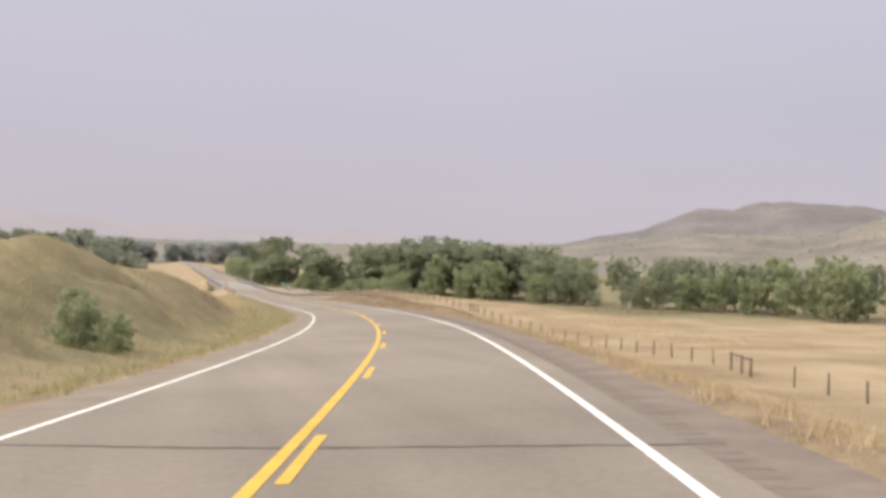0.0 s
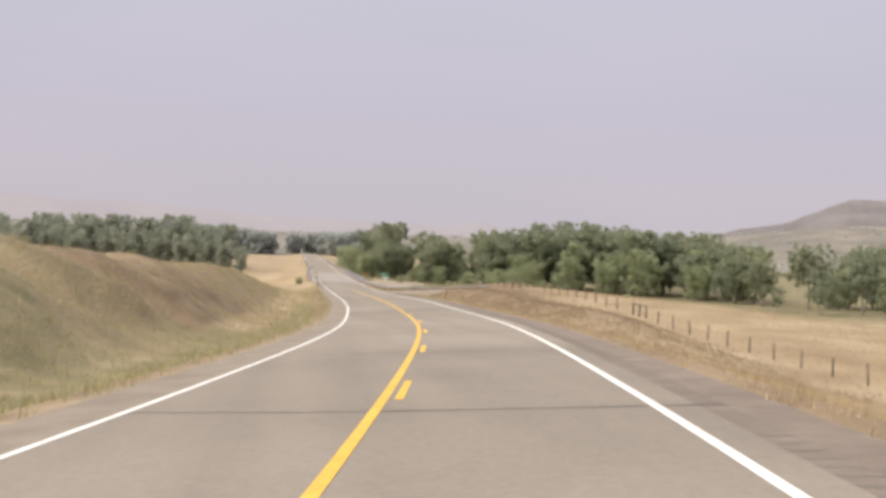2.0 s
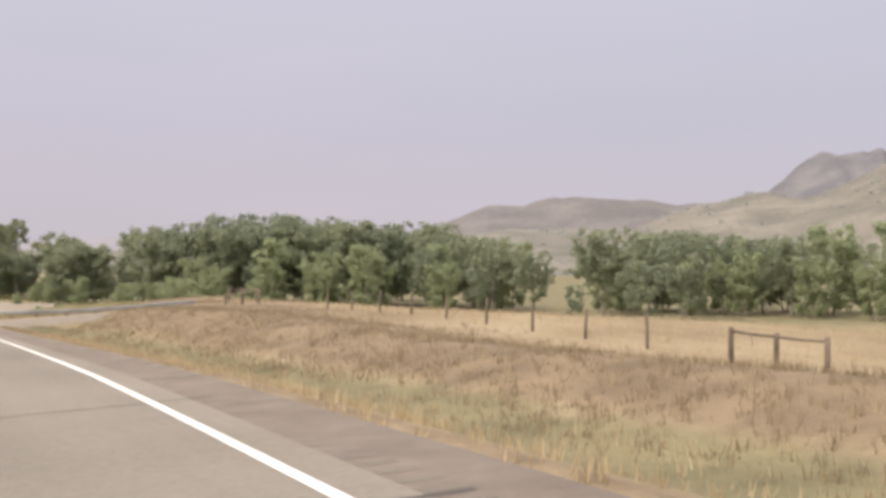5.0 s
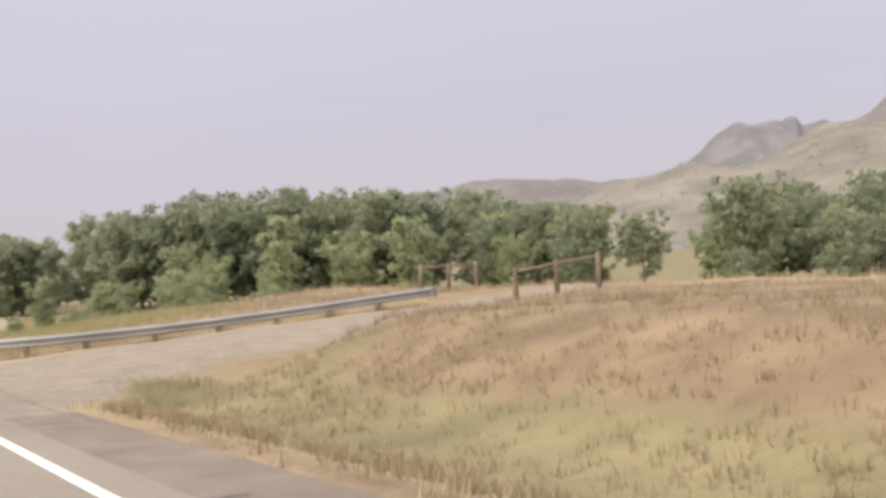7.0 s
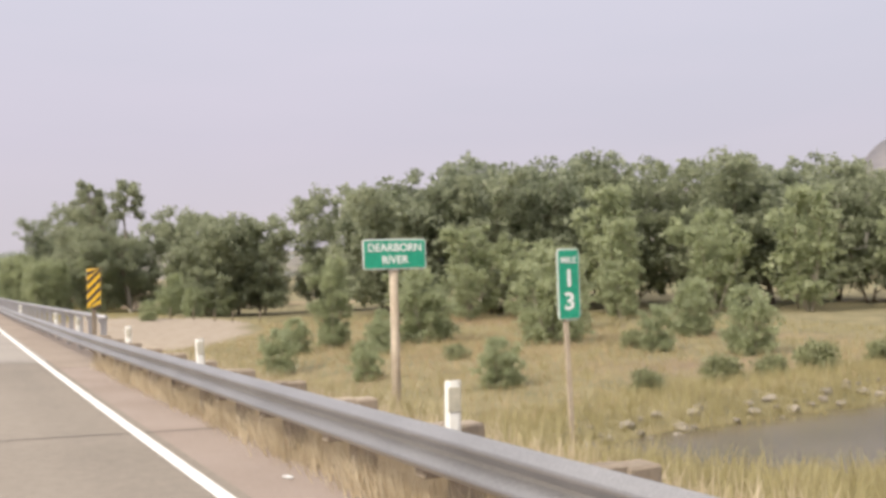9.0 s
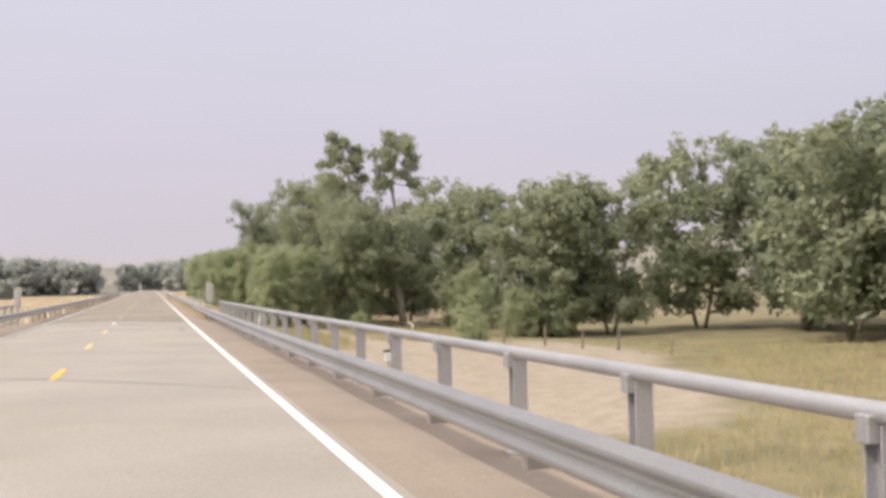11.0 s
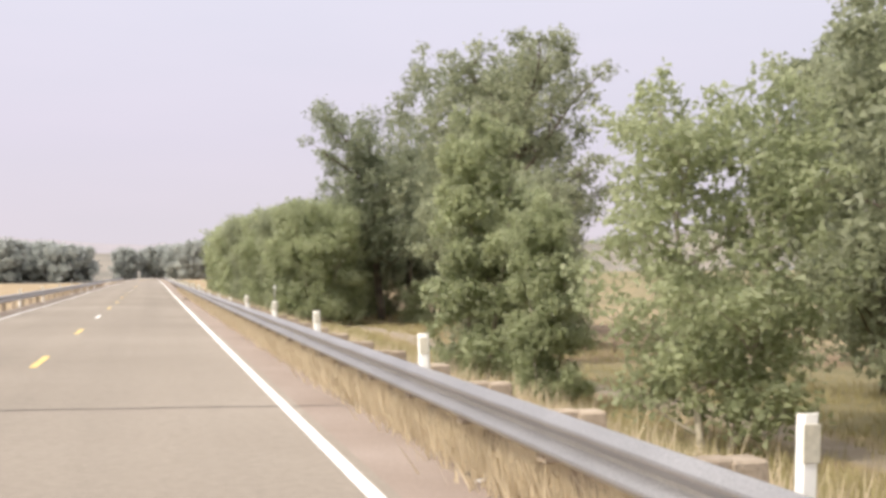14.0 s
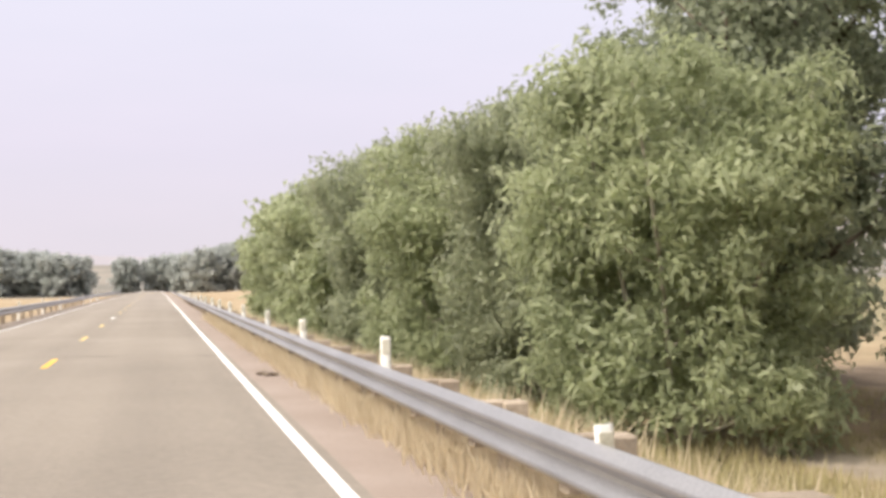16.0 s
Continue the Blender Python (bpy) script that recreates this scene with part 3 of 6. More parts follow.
masks = {
    "gravel": gravel_at(dd, yy),
    "sand": np.maximum((1 - smooth(0.75, 1.05, np.hypot((dd - 14) / 16, (yy - 334) / 24) + 0.12 * waves(xx, yy, 5.0, 3.0))) * (0.85 + 0.15 * waves(xx, yy, 7.0, 3.0)),
                       0.78 * smooth(346, 352, yy) * (1 - smooth(428, 434, yy)) * smooth(13.0, 13.8, dd + 0.7 * waves(xx, yy, 9.0, 2.0)) * (1 - smooth(14.6, 15.6, dd + 0.7 * waves(xx, yy, 9.0, 2.0)))),
    "green": np.clip(0.55 * smooth(235, 280, yy) * smooth(6, 9, dd) * (1 - smooth(500, 560, yy)) * (0.8 + 0.3 * waves(xx, yy, 11.0, 7.0)) + 0.45 * smooth(344, 350, yy) * smooth(5, 6, dd) * (1 - smooth(11.5, 13, dd)) + 0.7 * smooth(40, 110, dd) * smooth(180, 260, yy)
                     + 0.5 * smooth(252, 262, yy) * (1 - smooth(345, 352, yy)) * smooth(10, 16, dd)
                     + 0.95 * smooth(6.0, 7.5, dd) * (1 - smooth(17, 24, dd)) * smooth(182, 192, yy) * (1 - smooth(0, 1.2, yy - lane_edge(dd))) * (0.7 + 0.4 * waves(xx, yy, 2.6, 5.0))
                     + 0.75 * (1 - smooth(0.6, 3.0, np.abs(dd - 9.0))) * smooth(90, 125, yy) * (1 - smooth(196, 200, yy))
                     + 0.8 * smooth(5.4, 6.0, -dd) * (1 - smooth(7.5, 9.5, -dd)) * (1 - smooth(150, 190, yy))
                     + 0.85 * smooth(344, 350, yy) * (1 - smooth(392, 402, yy)) * smooth(15.2, 17.5, dd)
                     + 0.9 * smooth(7, 10, -dd) * (1 - smooth(20, 34, -dd)) * (1 - smooth(95, 130, yy)) * (0.75 + 0.35 * waves(xx, yy, 4.0, 2.0)), 0, 1),
    "brown": np.clip(0.55 * smooth(9, 12, -dd) * (1 - smooth(26, 40, -dd)) * (1 - smooth(100, 130, yy)) * (0.5 + 0.5 * waves(xx, yy, 4.0, 8.0))
                     + 0.9 * smooth(9, 12, -dd) * (1 - smooth(60, 90, -dd)) * smooth(85, 115, yy) * (1 - smooth(235, 265, yy)) * (0.85 + 0.25 * waves(xx, yy, 6.0, 3.0))
                     + 1.0 * smooth(9, 12, dd) * (1 - smooth(17, 22, dd)) * smooth(105, 135, yy) * (1 - smooth(197, 201, yy)) * (0.78 + 0.3 * waves(xx, yy, 5.0, 1.0))
                     + 0.8 * smooth(10, 14, dd) * (1 - smooth(24, 30, dd)) * smooth(178, 188, yy) * (1 - smooth(-1.5, 0, yy - lane_edge(dd))) * (0.85 + 0.25 * waves(xx, yy, 3.0, 2.0))
                     + 0.85 * smooth(392, 402, yy) * smooth(15.5, 18, dd) * (1 - smooth(30, 44, dd)) * (1 - smooth(500, 520, yy))
                     + 0.85 * smooth(6, 9, dd) * (1 - smooth(36, 50, dd)) * smooth(213.5, 215.5, yy + 0.16 * np.clip(dd - 6, 0, 14)) * (1 - smooth(236, 246, yy)) * (0.75 + 0.3 * waves(xx, yy, 3.0, 4.0))
                     + 0.7 * smooth(4.9, 5.1, np.abs(dd)) * (1 - smooth(5.6, 6.6, np.abs(dd))) * (1 - smooth(190, 196, yy))
                     + 0.8 * smooth(20, 30, dd) * smooth(262, 275, yy) * (1 - smooth(330, 345, yy)) * smooth(0.0, 0.7, waves(xx, yy, 9.0, 12.0))
                     + 0.5 * smooth(-12, -5, dd) * (1 - smooth(-5, -4, dd)) * smooth(120, 160, yy) * (1 - smooth(200, 230, yy)), 0, 1),
}
for key, values in masks.items():
    me.attributes.new(key, "FLOAT", "POINT").data.foreach_set("value", values.astype(np.float32))
tagged(new("ground", me), "dry golden rangeland with gravel, sand and green hollows", "ground", kind="structure")


# ---- road ----
def ribbon(d0, d1, y0, y1, up, step=2.0, d_fun=None):
    g = Geo()
    ys = np.append(np.arange(y0, y1, step), y1)
    g.sweep([[on_road(d0, y, up), on_road(d1, y, up)] for y in ys])
    return g


def slab(d_list, y0, y1, thick, step=3.0):
    """A paved strip with edges that go down into the ground."""
    g, ys = Geo(), np.append(np.arange(y0, y1, step), y1)
    def at(d, y, up=0.0):
        # rows turn with the skewed ends of the bridge
        k = SKEW * float(smooth(BRIDGE[0] - 24, BRIDGE[0], y) * (1 - smooth(BRIDGE[1], BRIDGE[1] + 24, y)))
        return on_road(d, y + k * d, up)
    g.sweep([[at(d_list[0], y, -thick)] + [at(d, y) for d in d_list] + [at(d_list[-1], y, -thick)] for y in ys])
    return g


LANES = [-3.7, -1.8, 0, 1.8, 3.7]
road = thing("road", "weathered tan two-lane asphalt highway", "road", kind="structure")
slab(LANES, -200, BRIDGE[0], 0.25).put("lane_surface", ASPHALT, road)
slab(LANES, BRIDGE[1], 900, 0.25).put("lane_surface", ASPHALT, road)
slab([3.7, 3.9, 4.05], -200, 196, 0.25).put("shoulder", ASPHALT, road)
slab([4.05, 4.6, 5.1], -200, 196, 0.25).put("shoulder", SHOULDER, road, "dark gravelly shoulder edge")
slab([3.7, 4.4, 5.1], 196, 222, 0.25).put("shoulder", APRON, road, "tan gravelly shoulder")
slab([3.7, 4.4, 5.05], 222, BRIDGE[0], 0.25).put("shoulder", RED_SHOULDER, road, "reddish worn shoulder")
slab([-4.75, -4.3, -3.7], -200, BRIDGE[0], 0.25).put("shoulder", APRON, road, "tan gravelly shoulder")
slab([3.7, 4.3, 4.75], BRIDGE[1], 900, 0.25).put("shoulder", RED_SHOULDER, road, "reddish worn shoulder")
slab([-4.75, -4.3, -3.7], BRIDGE[1], 900, 0.25).put("shoulder", SHOULDER, road, "dark gravelly shoulder")

paint = thing("road_marking", "white edge lines and yellow centre lines", "road marking", kind="structure")
ribbon(3.455, 3.585, -100, 900, 0.006).put("edge_line", WHITE_PAINT, paint)
ribbon(-3.615, -3.495, -100, 900, 0.006).put("edge_line", WHITE_PAINT, paint)
ribbon(-0.165, -0.02, -100, 214, 0.006).put("solid_centre_line", YELLOW_PAINT, paint)
FIRST_CYCLE, CYCLE, FIRST_DASH, LATER_DASH = 11.33, 10.8, 8.8, 259.7
for k in range(20):
    y = FIRST_DASH + FIRST_CYCLE * k
    if y < 212:
        ribbon(0.07, 0.2, y, y + 3.1, 0.006, 1.0).put("centre_dash", YELLOW_PAINT, paint)
for k in range(60):
    y = LATER_DASH + CYCLE * (k - 2)
    ribbon(-0.06, 0.07, y, y + 2.7, 0.006, 1.0).put("centre_dash", FADED_YELLOW if k % 3 else WHITE_PAINT if k % 6 else YELLOW_PAINT, paint)


def crack(points, width, name="sealed_crack", mat=TAR, seed=0):
    """An uneven tar line over the road through points of (d, y)."""
    rng = random.Random(seed)
    g, rings = Geo(), []
    for (d0, y0), (d1, y1) in zip(points, points[1:]):
        n = max(2, int(math.hypot(d1 - d0, y1 - y0) / 0.25))
        for k in range(n):
            t = k / n
            d, y = d0 + (d1 - d0) * t, y0 + (y1 - y0) * t + rng.uniform(-0.03, 0.03)
            w = width * rng.uniform(0.35, 1.0)
            rings.append([on_road(d, y - w / 2, 0.004), on_road(d, y + w / 2, 0.004)] if abs(d1 - d0) > abs(y1 - y0) else [on_road(d - w / 2, y, 0.004), on_road(d + w / 2, y, 0.004)])
    g.sweep(rings)
    return g.put(name, mat, paint)


CRACKS = [(10.9, 0.34), (27, 0.1), (41.6, 0.2), (64.0, 0.25), (76.6, 0.25), (86.8, 0.3), (102.9, 0.22), (119.4, 0.2), (133.9, 0.3), (142.3, 0.2), (158, 0.2), (171, 0.25), (187, 0.2), (203, 0.2), (217, 0.25), (231.8, 0.2), (243.6, 0.2), (372.5, 0.2), (401, 0.12), (436, 0.2)]
for k, (y, w) in enumerate(CRACKS):
    crack([(-3.6, y + 0.7 * (y < 120)), (-1.2, y + 0.15), (0.3, y), (3.0, y - 0.1), (4.7, y - 0.15)], w * 0.42, seed=k)
crack([(-0.55, 100.6), (-0.5, 102.2), (-0.3, 103.8)], 0.14, seed=91)
crack([(2.5, 96.2), (3.1, 96.2)], 0.12, seed=92)


def blotch(d, y, rd, ry, mat, seed, up=0.0035, name="surface_patch"):
    """A ragged worn patch on the road."""
    rng = random.Random(seed)
    g, n = Geo(), 22
    rim = [1 + rng.uniform(-0.45, 0.3) for _ in range(n)]
    vs = [on_road(d, y, up)] + [on_road(d + rd * rim[k] * math.cos(2 * math.pi * k / n), y + ry * rim[k] * math.sin(2 * math.pi * k / n), up) for k in range(n)]
    g.add(vs, [(0, 1 + k, 1 + (k + 1) % n) for k in range(n)])
    return g.put(name, mat, paint)


for k, (d, y, rd, ry) in enumerate([(0.4, 334.6, 1.0, 0.34), (1.7, 333.8, 0.9, 0.28), (-1.6, 336.2, 1.2, 0.4), (2.95, 329.8, 0.16, 0.5), (2.75, 331.4, 0.10, 0.35), (2.9, 326.5, 0.13, 0.6), (2.2, 262.5, 0.35, 0.15), (4.05, 330.0, 0.15, 0.6)]):
    blotch(d, y, rd, ry, PATCH, k)
crack([(4.35, 195), (4.45, 203), (4.6, 212)], 0.16, "tyre_track", PATCH, 93)
crack([(4.8, 193), (4.95, 200), (5.0, 206)], 0.12, "tyre_track", PATCH, 94)

for k in range(300):
    y = 2.0 + 0.45 * k
    g = Geo()
    g.add([on_road(4.05, y, 0.003), on_road(4.42, y, 0.003), on_road(4.42, y + 0.17, 0.003), on_road(4.05, y + 0.17, 0.003)], [(0, 1, 2, 3)])
    g.put("rumble_groove", RUMBLE, paint)

# ---- bridge ----
bridge = thing("bridge", "concrete road bridge with a low kerb over a river bed", "bridge", kind="structure")
slab(LANES, BRIDGE[0], BRIDGE[1], 0.5).put("deck", DECK, bridge, "pale worn concrete deck")
for side in (1, -1):
    g = Geo()
    shift = SKEW * side * 4.5
    ys = np.append(np.arange(BRIDGE[0] + shift - 1.0, BRIDGE[1] + shift, 3.0), BRIDGE[1] + shift + 1.0)
    g.sweep([[on_road(side * 3.7, y, -0.6), on_road(side * 3.7, y, 0.006), on_road(side * 5.38, y, 0.012), on_road(side * 5.41, y, 0.07), on_road(side * 5.62, y, 0.08), on_road(side * 5.65, y, 0.05), on_road(side * 5.65, y, -0.8)] for y in ys], ends=True)
    g.put("kerb", DUSTY, bridge, "dusty concrete edge with a low kerb")
    for k in range(3):
        Geo().box((0.7, 76.0, 1.0), (side * (1.1 + 1.2 * k), 300.7 + SKEW * side * (1.1 + 1.2 * k), -1.1), bevel=0.03).put("girder", CONCRETE, bridge)
for y in (287.0, 314.0):
    Geo().box((8.6, 1.0, 4.2), (0, y, -2.9), (0, 0, -40), bevel=0.12).put("pier", CONCRETE, bridge)
for y in (BRIDGE[0] - 0.8, BRIDGE[1] + 0.8):
    Geo().box((12.6, 1.2, 4.6), (0, y, -2.75), (0, 0, -40.4), bevel=0.05).put("abutment", CONCRETE, bridge)
for y, w in ((BRIDGE[0] - 0.1, 0.26), (BRIDGE[0] + 0.75, 0.2), (BRIDGE[1] - 0.45, 0.26), (BRIDGE[1] + 0.5, 0.34)):
    crack([(-4.2, y - SKEW * 4.2), (0, y), (4.2, y + SKEW * 4.2)], w, "expansion_joint", seed=int(y * 7))
for y in (271.0, 303.0, 326.0):
    crack([(-3.7, y - SKEW * 3.7), (3.7, y + SKEW * 3.7)], 0.06, "deck_crack", seed=int(y))


# ---- guard rails ----
BEAM = [(0.0, -0.155), (0.012, -0.15), (0.078, -0.105), (0.083, -0.09), (0.078, -0.075), (0.018, -0.022), (0.0, 0.0), (0.018, 0.022), (0.078, 0.075), (0.083, 0.09), (0.078, 0.105), (0.012, 0.15), (0.0, 0.155)]
BEAM = BEAM[:6] + [(0.006, -0.012), (0.006, 0.012)] + BEAM[7:]


def beam(points, face, name, parent, height=0.605):
    """A corrugated rail along ground points; face: +1 bulges to the left of its run."""
    g, pts, rings = Geo(), [Vector(p) for p in points], []
    for i, p in enumerate(pts):
        d = pts[min(i + 1, len(pts) - 1)] - pts[max(i - 1, 0)]
        side = Vector((-d.y, d.x, 0)).normalized() * face
        front = [p + side * a + Vector((0, 0, height + b)) for a, b in BEAM]
        back = [p + side * (a - 0.006) + Vector((0, 0, height + b)) for a, b in reversed(BEAM)]
        rings.append(front + back)
    g.sweep(rings, closed=True, ends=True)
    return g.put(name, STEEL, parent)


def rail_post(parent, at, turn, wood=True):
    g = Geo()
    g.box((0.2, 0.19, 1.3), (0, 0, 0.07), bevel=0.014)
    g.box((0.26, 0.15, 0.34), (-0.21, 0, 0.56), bevel=0.01)
    return g.put("post", BROWN_WOOD, parent, at=Matrix.Translation(at) @ pose(0, 0, 0, 0, 0, turn))


right_rail = thing("guard_rail", "galvanised steel guard rail on squat brown wooden posts", "guard rail", "guard rails beside the road")
flare = [(20.8, 211.5, 1.56), (19.2, 211.75, 1.44), (17.5, 212.0, 1.30), (15.8, 212.3, 1.16), (14.0, 212.7, 1.03), (12.2, 213.0, 0.92), (10.5, 213.4, 0.84), (8.8, 213.72, 0.78), (7.25, 214.2, 0.745), (6.1, 214.85, 0.735), (5.3, 215.75, 0.74), (4.8, 217.0, 0.77), (4.55, 218.6, 0.79), (4.45, 220.5, 0.775)]


def rail_line(y):
    """How far from the road's middle the rail runs: closer on the bridge."""
    return float(np.interp(y, (219, 224, 230, 245, 256, 342, 352), (4.45, 4.4, 4.32, 4.3, 4.22, 4.22, 4.4)))


def rail_base(y, side=1, behind=0.0):
    return on_road(side * (rail_line(y) + behind), y)




def curved(points, parts=3):
    """A smooth line through points."""
    pts, out = [Vector(p) for p in points], []
    for i in range(len(pts) - 1):
        a, b, c, d = pts[max(i - 1, 0)], pts[i], pts[i + 1], pts[min(i + 2, len(pts) - 1)]
        for k in range(parts):
            t = k / parts
            out.append((b * 2 + (c - a) * t + (a * 2 - b * 5 + c * 4 - d) * t * t + (b * 3 - a - c * 3 + d) * t ** 3) / 2)
    return out + [pts[-1]]


flare_points = [tuple(p) for p in curved([(x, y, z - 0.06) for x, y, z in flare])]
run = [tuple(rail_base(y)) for y in np.arange(223.5, 620.0, 3.0)]
beam(flare_points + run, 1, "beam", right_rail)
for x in (5.06, 6.08, 7.59, 9.38, 11.45, 13.47, 15.36, 17.15, 18.9):
    k = next(i for i in range(len(flare_points)) if flare_points[i + 1][0] <= x)
    a, q = Vector(flare_points[k]), Vector(flare_points[k + 1])
    p = a.lerp(q, (a.x - x) / (a.x - q.x))
    turn = math.degrees(math.atan2((q - p).y, (q - p).x)) - 90
    rail_post(right_rail, p + Vector(((q - p).y, -(q - p).x, 0)).normalized() * 0.35 + Vector((0, 0, -0.09)), turn)
y = 219.5
while y < 520:
    if not BRIDGE[0] - 5 < y < BRIDGE[1] - 3:
        rail_post(right_rail, rail_base(y, 1, 0.36), 0)
    y += 1.95 if y < 430 else 3.9
Geo().box((0.36, 0.05, 0.34), (20.95, 211.48, flare_points[0][2] + 0.59), (0, 0, 80), bevel=0.015).put("end_plate", STEEL, right_rail)

y = 338.4
while y > BRIDGE[0] - 4:
    Geo().box((0.86, 0.10, 0.11), (4.69, y, float(road_z(4.69, y)) + 0.40), bevel=0.008).put("bracket", STEEL, right_rail)
    y -= 2.72

left_rail = thing("guard_rail", "galvanised steel guard rail along the far edge of the road", "guard rail", "guard rails beside the road")
beam([tuple(rail_base(y, -1)) for y in np.arange(226.0, 620.0, 3.0)], -1, "beam", left_rail)
y = 226.0
while y < 520:
    if not BRIDGE[0] + 3 < y < BRIDGE[1] + 5:
        rail_post(left_rail, rail_base(y, -1, 0.36), 180)
    y += 3.9


# ---- the bridge's pipe rails ----
def pipe_rail(side):
    rail = thing("bridge_railing", "grey pipe railing on flanged steel posts along the bridge", "railing", "railings of the bridge")
    y0, y1 = (258.8, 338.4) if side > 0 else (262.5, 344.0)
    ys = np.append(np.arange(y0, y1, 3.0), y1)
    d = 5.12
    Geo().tube([on_road(side * d, y, 0.995) for y in ys], [0.058] * len(ys), 14).put("pipe", PIPE_STEEL, rail, smooth=True)
    for k, y in enumerate(np.arange(y1, y0, -2.72)):
        p = on_road(side * (d + 0.04), y)
        g = Geo()
        g.box((0.14, 0.015, 1.0), (0, -0.065, 0.50), bevel=0.004).box((0.14, 0.015, 1.0), (0, 0.065, 0.50), bevel=0.004).box((0.015, 0.12, 1.0), (0, 0, 0.50))
        g.box((0.22, 0.22, 0.03), (0, 0, 0.027), bevel=0.006)
        g.put("post", PIPE_STEEL, rail, at=Matrix.Translation(p))
        Geo().box((0.08, 0.10, 0.14), (-side * 0.09, 0.0, 0.92), bevel=0.006).put("bracket", PIPE_STEEL, rail, at=Matrix.Translation(p))
    return rail


pipe_rail(1)
pipe_rail(-1)


# ---- delineator posts ----
def delineator(foot=-0.5):
    """A blade from the ground, or one clamped to the back of the rail."""
    ob = thing("delineator_post", "white flexible delineator post with a pale reflector", "delineator post", "delineators behind the guard rail")
    g = Geo()
    prof = [(-0.055, 0.012), (-0.03, -0.012), (0.03, -0.012), (0.055, 0.012), (0.03, 0.0), (-0.03, 0.0)]
    g.sweep([[Vector((a, b, z)) for a, b in prof] for z in (foot, foot + 0.1, 0.97, 1.0)], closed=True, ends=True)
    g.put("blade", WHITE_PLASTIC, ob)
    Geo().box((0.085, 0.006, 0.16), (0, -0.018, 0.88), bevel=0.003).put("reflector", GREY_REFLECTOR, ob, "pale square reflector")
    if foot > 0:
        Geo().box((0.06, 0.10, 0.05), (-0.02, -0.055, 0.55), (0, 0, 40), bevel=0.006).put("clamp", STEEL, ob, "small steel clamp")
    return ob


first, standing, short = delineator(0.44), delineator(), delineator(0.62)
rng = random.Random(5)
spots = [217.2, 223.1, 230.4, 236.9, 244.5, 250.7, 258.9, 265.0, 283.7, 336.2] + [343.4 + 6.5 * k for k in range(4)] + [369.1, 376.0, 382.4, 389.2, 396.2, 402.7, 409.2, 415.9, 421.9, 428.5] + [435 + 6.5 * k for k in range(16)]
for k, y in enumerate(spots):
    low = 0.2 if 395 < y < 417 else 0.0
    p = on_road(5.0 if y < 220 else 6.7 if y == 336.2 else 4.5, y, (0.06 if y > 340 else 0.02) - low)
    tip = 12 if y == 336.2 else rng.uniform(-3.5, 2.5)
    p.z -= 0.65 * (y == 336.2)
    m = Matrix.Translation(p) @ pose(0, 0, 0, rng.uniform(-3, 3), tip, rng.uniform(-8, 8))
    if k in (0, 1) or y == 396.2:
        (standing, first, short)[min(k, 2)].matrix_basis = m
    else:
        copy_thing(standing if y == 336.2 else short if low else first, m)
for k in range(26):
    y = 232 + 12.5 * k
    copy_thing(standing, Matrix.Translation(on_road(-4.74, y, -0.04)) @ pose(0, 0, 0, rng.uniform(-3, 3), rng.uniform(-3, 3), rng.uniform(-8, 8)))


# ---- signs ----
def rounded(g, w, h, r, depth, slot=0, y=0.0, n=4, inset=0.0):
    """A plate with rounded corners in the xz plane about its centre."""
    w, h = w - 2 * inset, h - 2 * inset
    r = max(r - inset, 0.004)
    ring = []
    for cx, cz, a0 in ((w / 2 - r, h / 2 - r, 0), (-w / 2 + r, h / 2 - r, 90), (-w / 2 + r, -h / 2 + r, 180), (w / 2 - r, -h / 2 + r, 270)):
        for k in range(n + 1):
            a = radians(a0 + 90 * k / n)
            ring.append((cx + r * math.cos(a), cz + r * math.sin(a)))
    c = len(ring)
    vs = [(a, y - depth / 2, b) for a, b in ring] + [(a, y + depth / 2, b) for a, b in ring]
    g.add(vs, [tuple(range(c)), tuple(range(2 * c - 1, c - 1, -1))] + [(k, c + k, c + (k + 1) % c, (k + 1) % c) for k in range(c)], slot)
    return g


def lettering(text, size, at, mat, parent, stretch=1.0):
    """Raised letters facing -y."""
    cu = bpy.data.curves.new("lettering", "FONT")
    cu.body, cu.size, cu.align_x, cu.align_y, cu.extrude, cu.offset = text, size, "CENTER", "CENTER", 0.0015, size * 0.018
    tmp = new("lettering", cu)
    me = bpy.data.meshes.new_from_object(tmp.evaluated_get(bpy.context.evaluated_depsgraph_get()))
    bpy.data.objects.remove(tmp)
    me.materials.clear()
    me.materials.append(mat)
    ob = new("lettering", me)
    ob.parent = parent
    ob.matrix_basis = pose(*at, 90, 0, 0) @ Matrix.Diagonal((stretch, 1, 1, 1))
    return ob


def guide_sign(name, label, at, turn, w, h, centre_z, post_r, post_len):
    ob = thing(name, label, "road sign", at=Matrix.Translation(at) @ pose(0, 0, 0, 0, 0, turn))
    plate = rounded(Geo(), w, h, 0.05, 0.012).put("plate", SIGN_WHITE, ob, at=Matrix.Translation((0, 0, centre_z)))
    return ob, plate


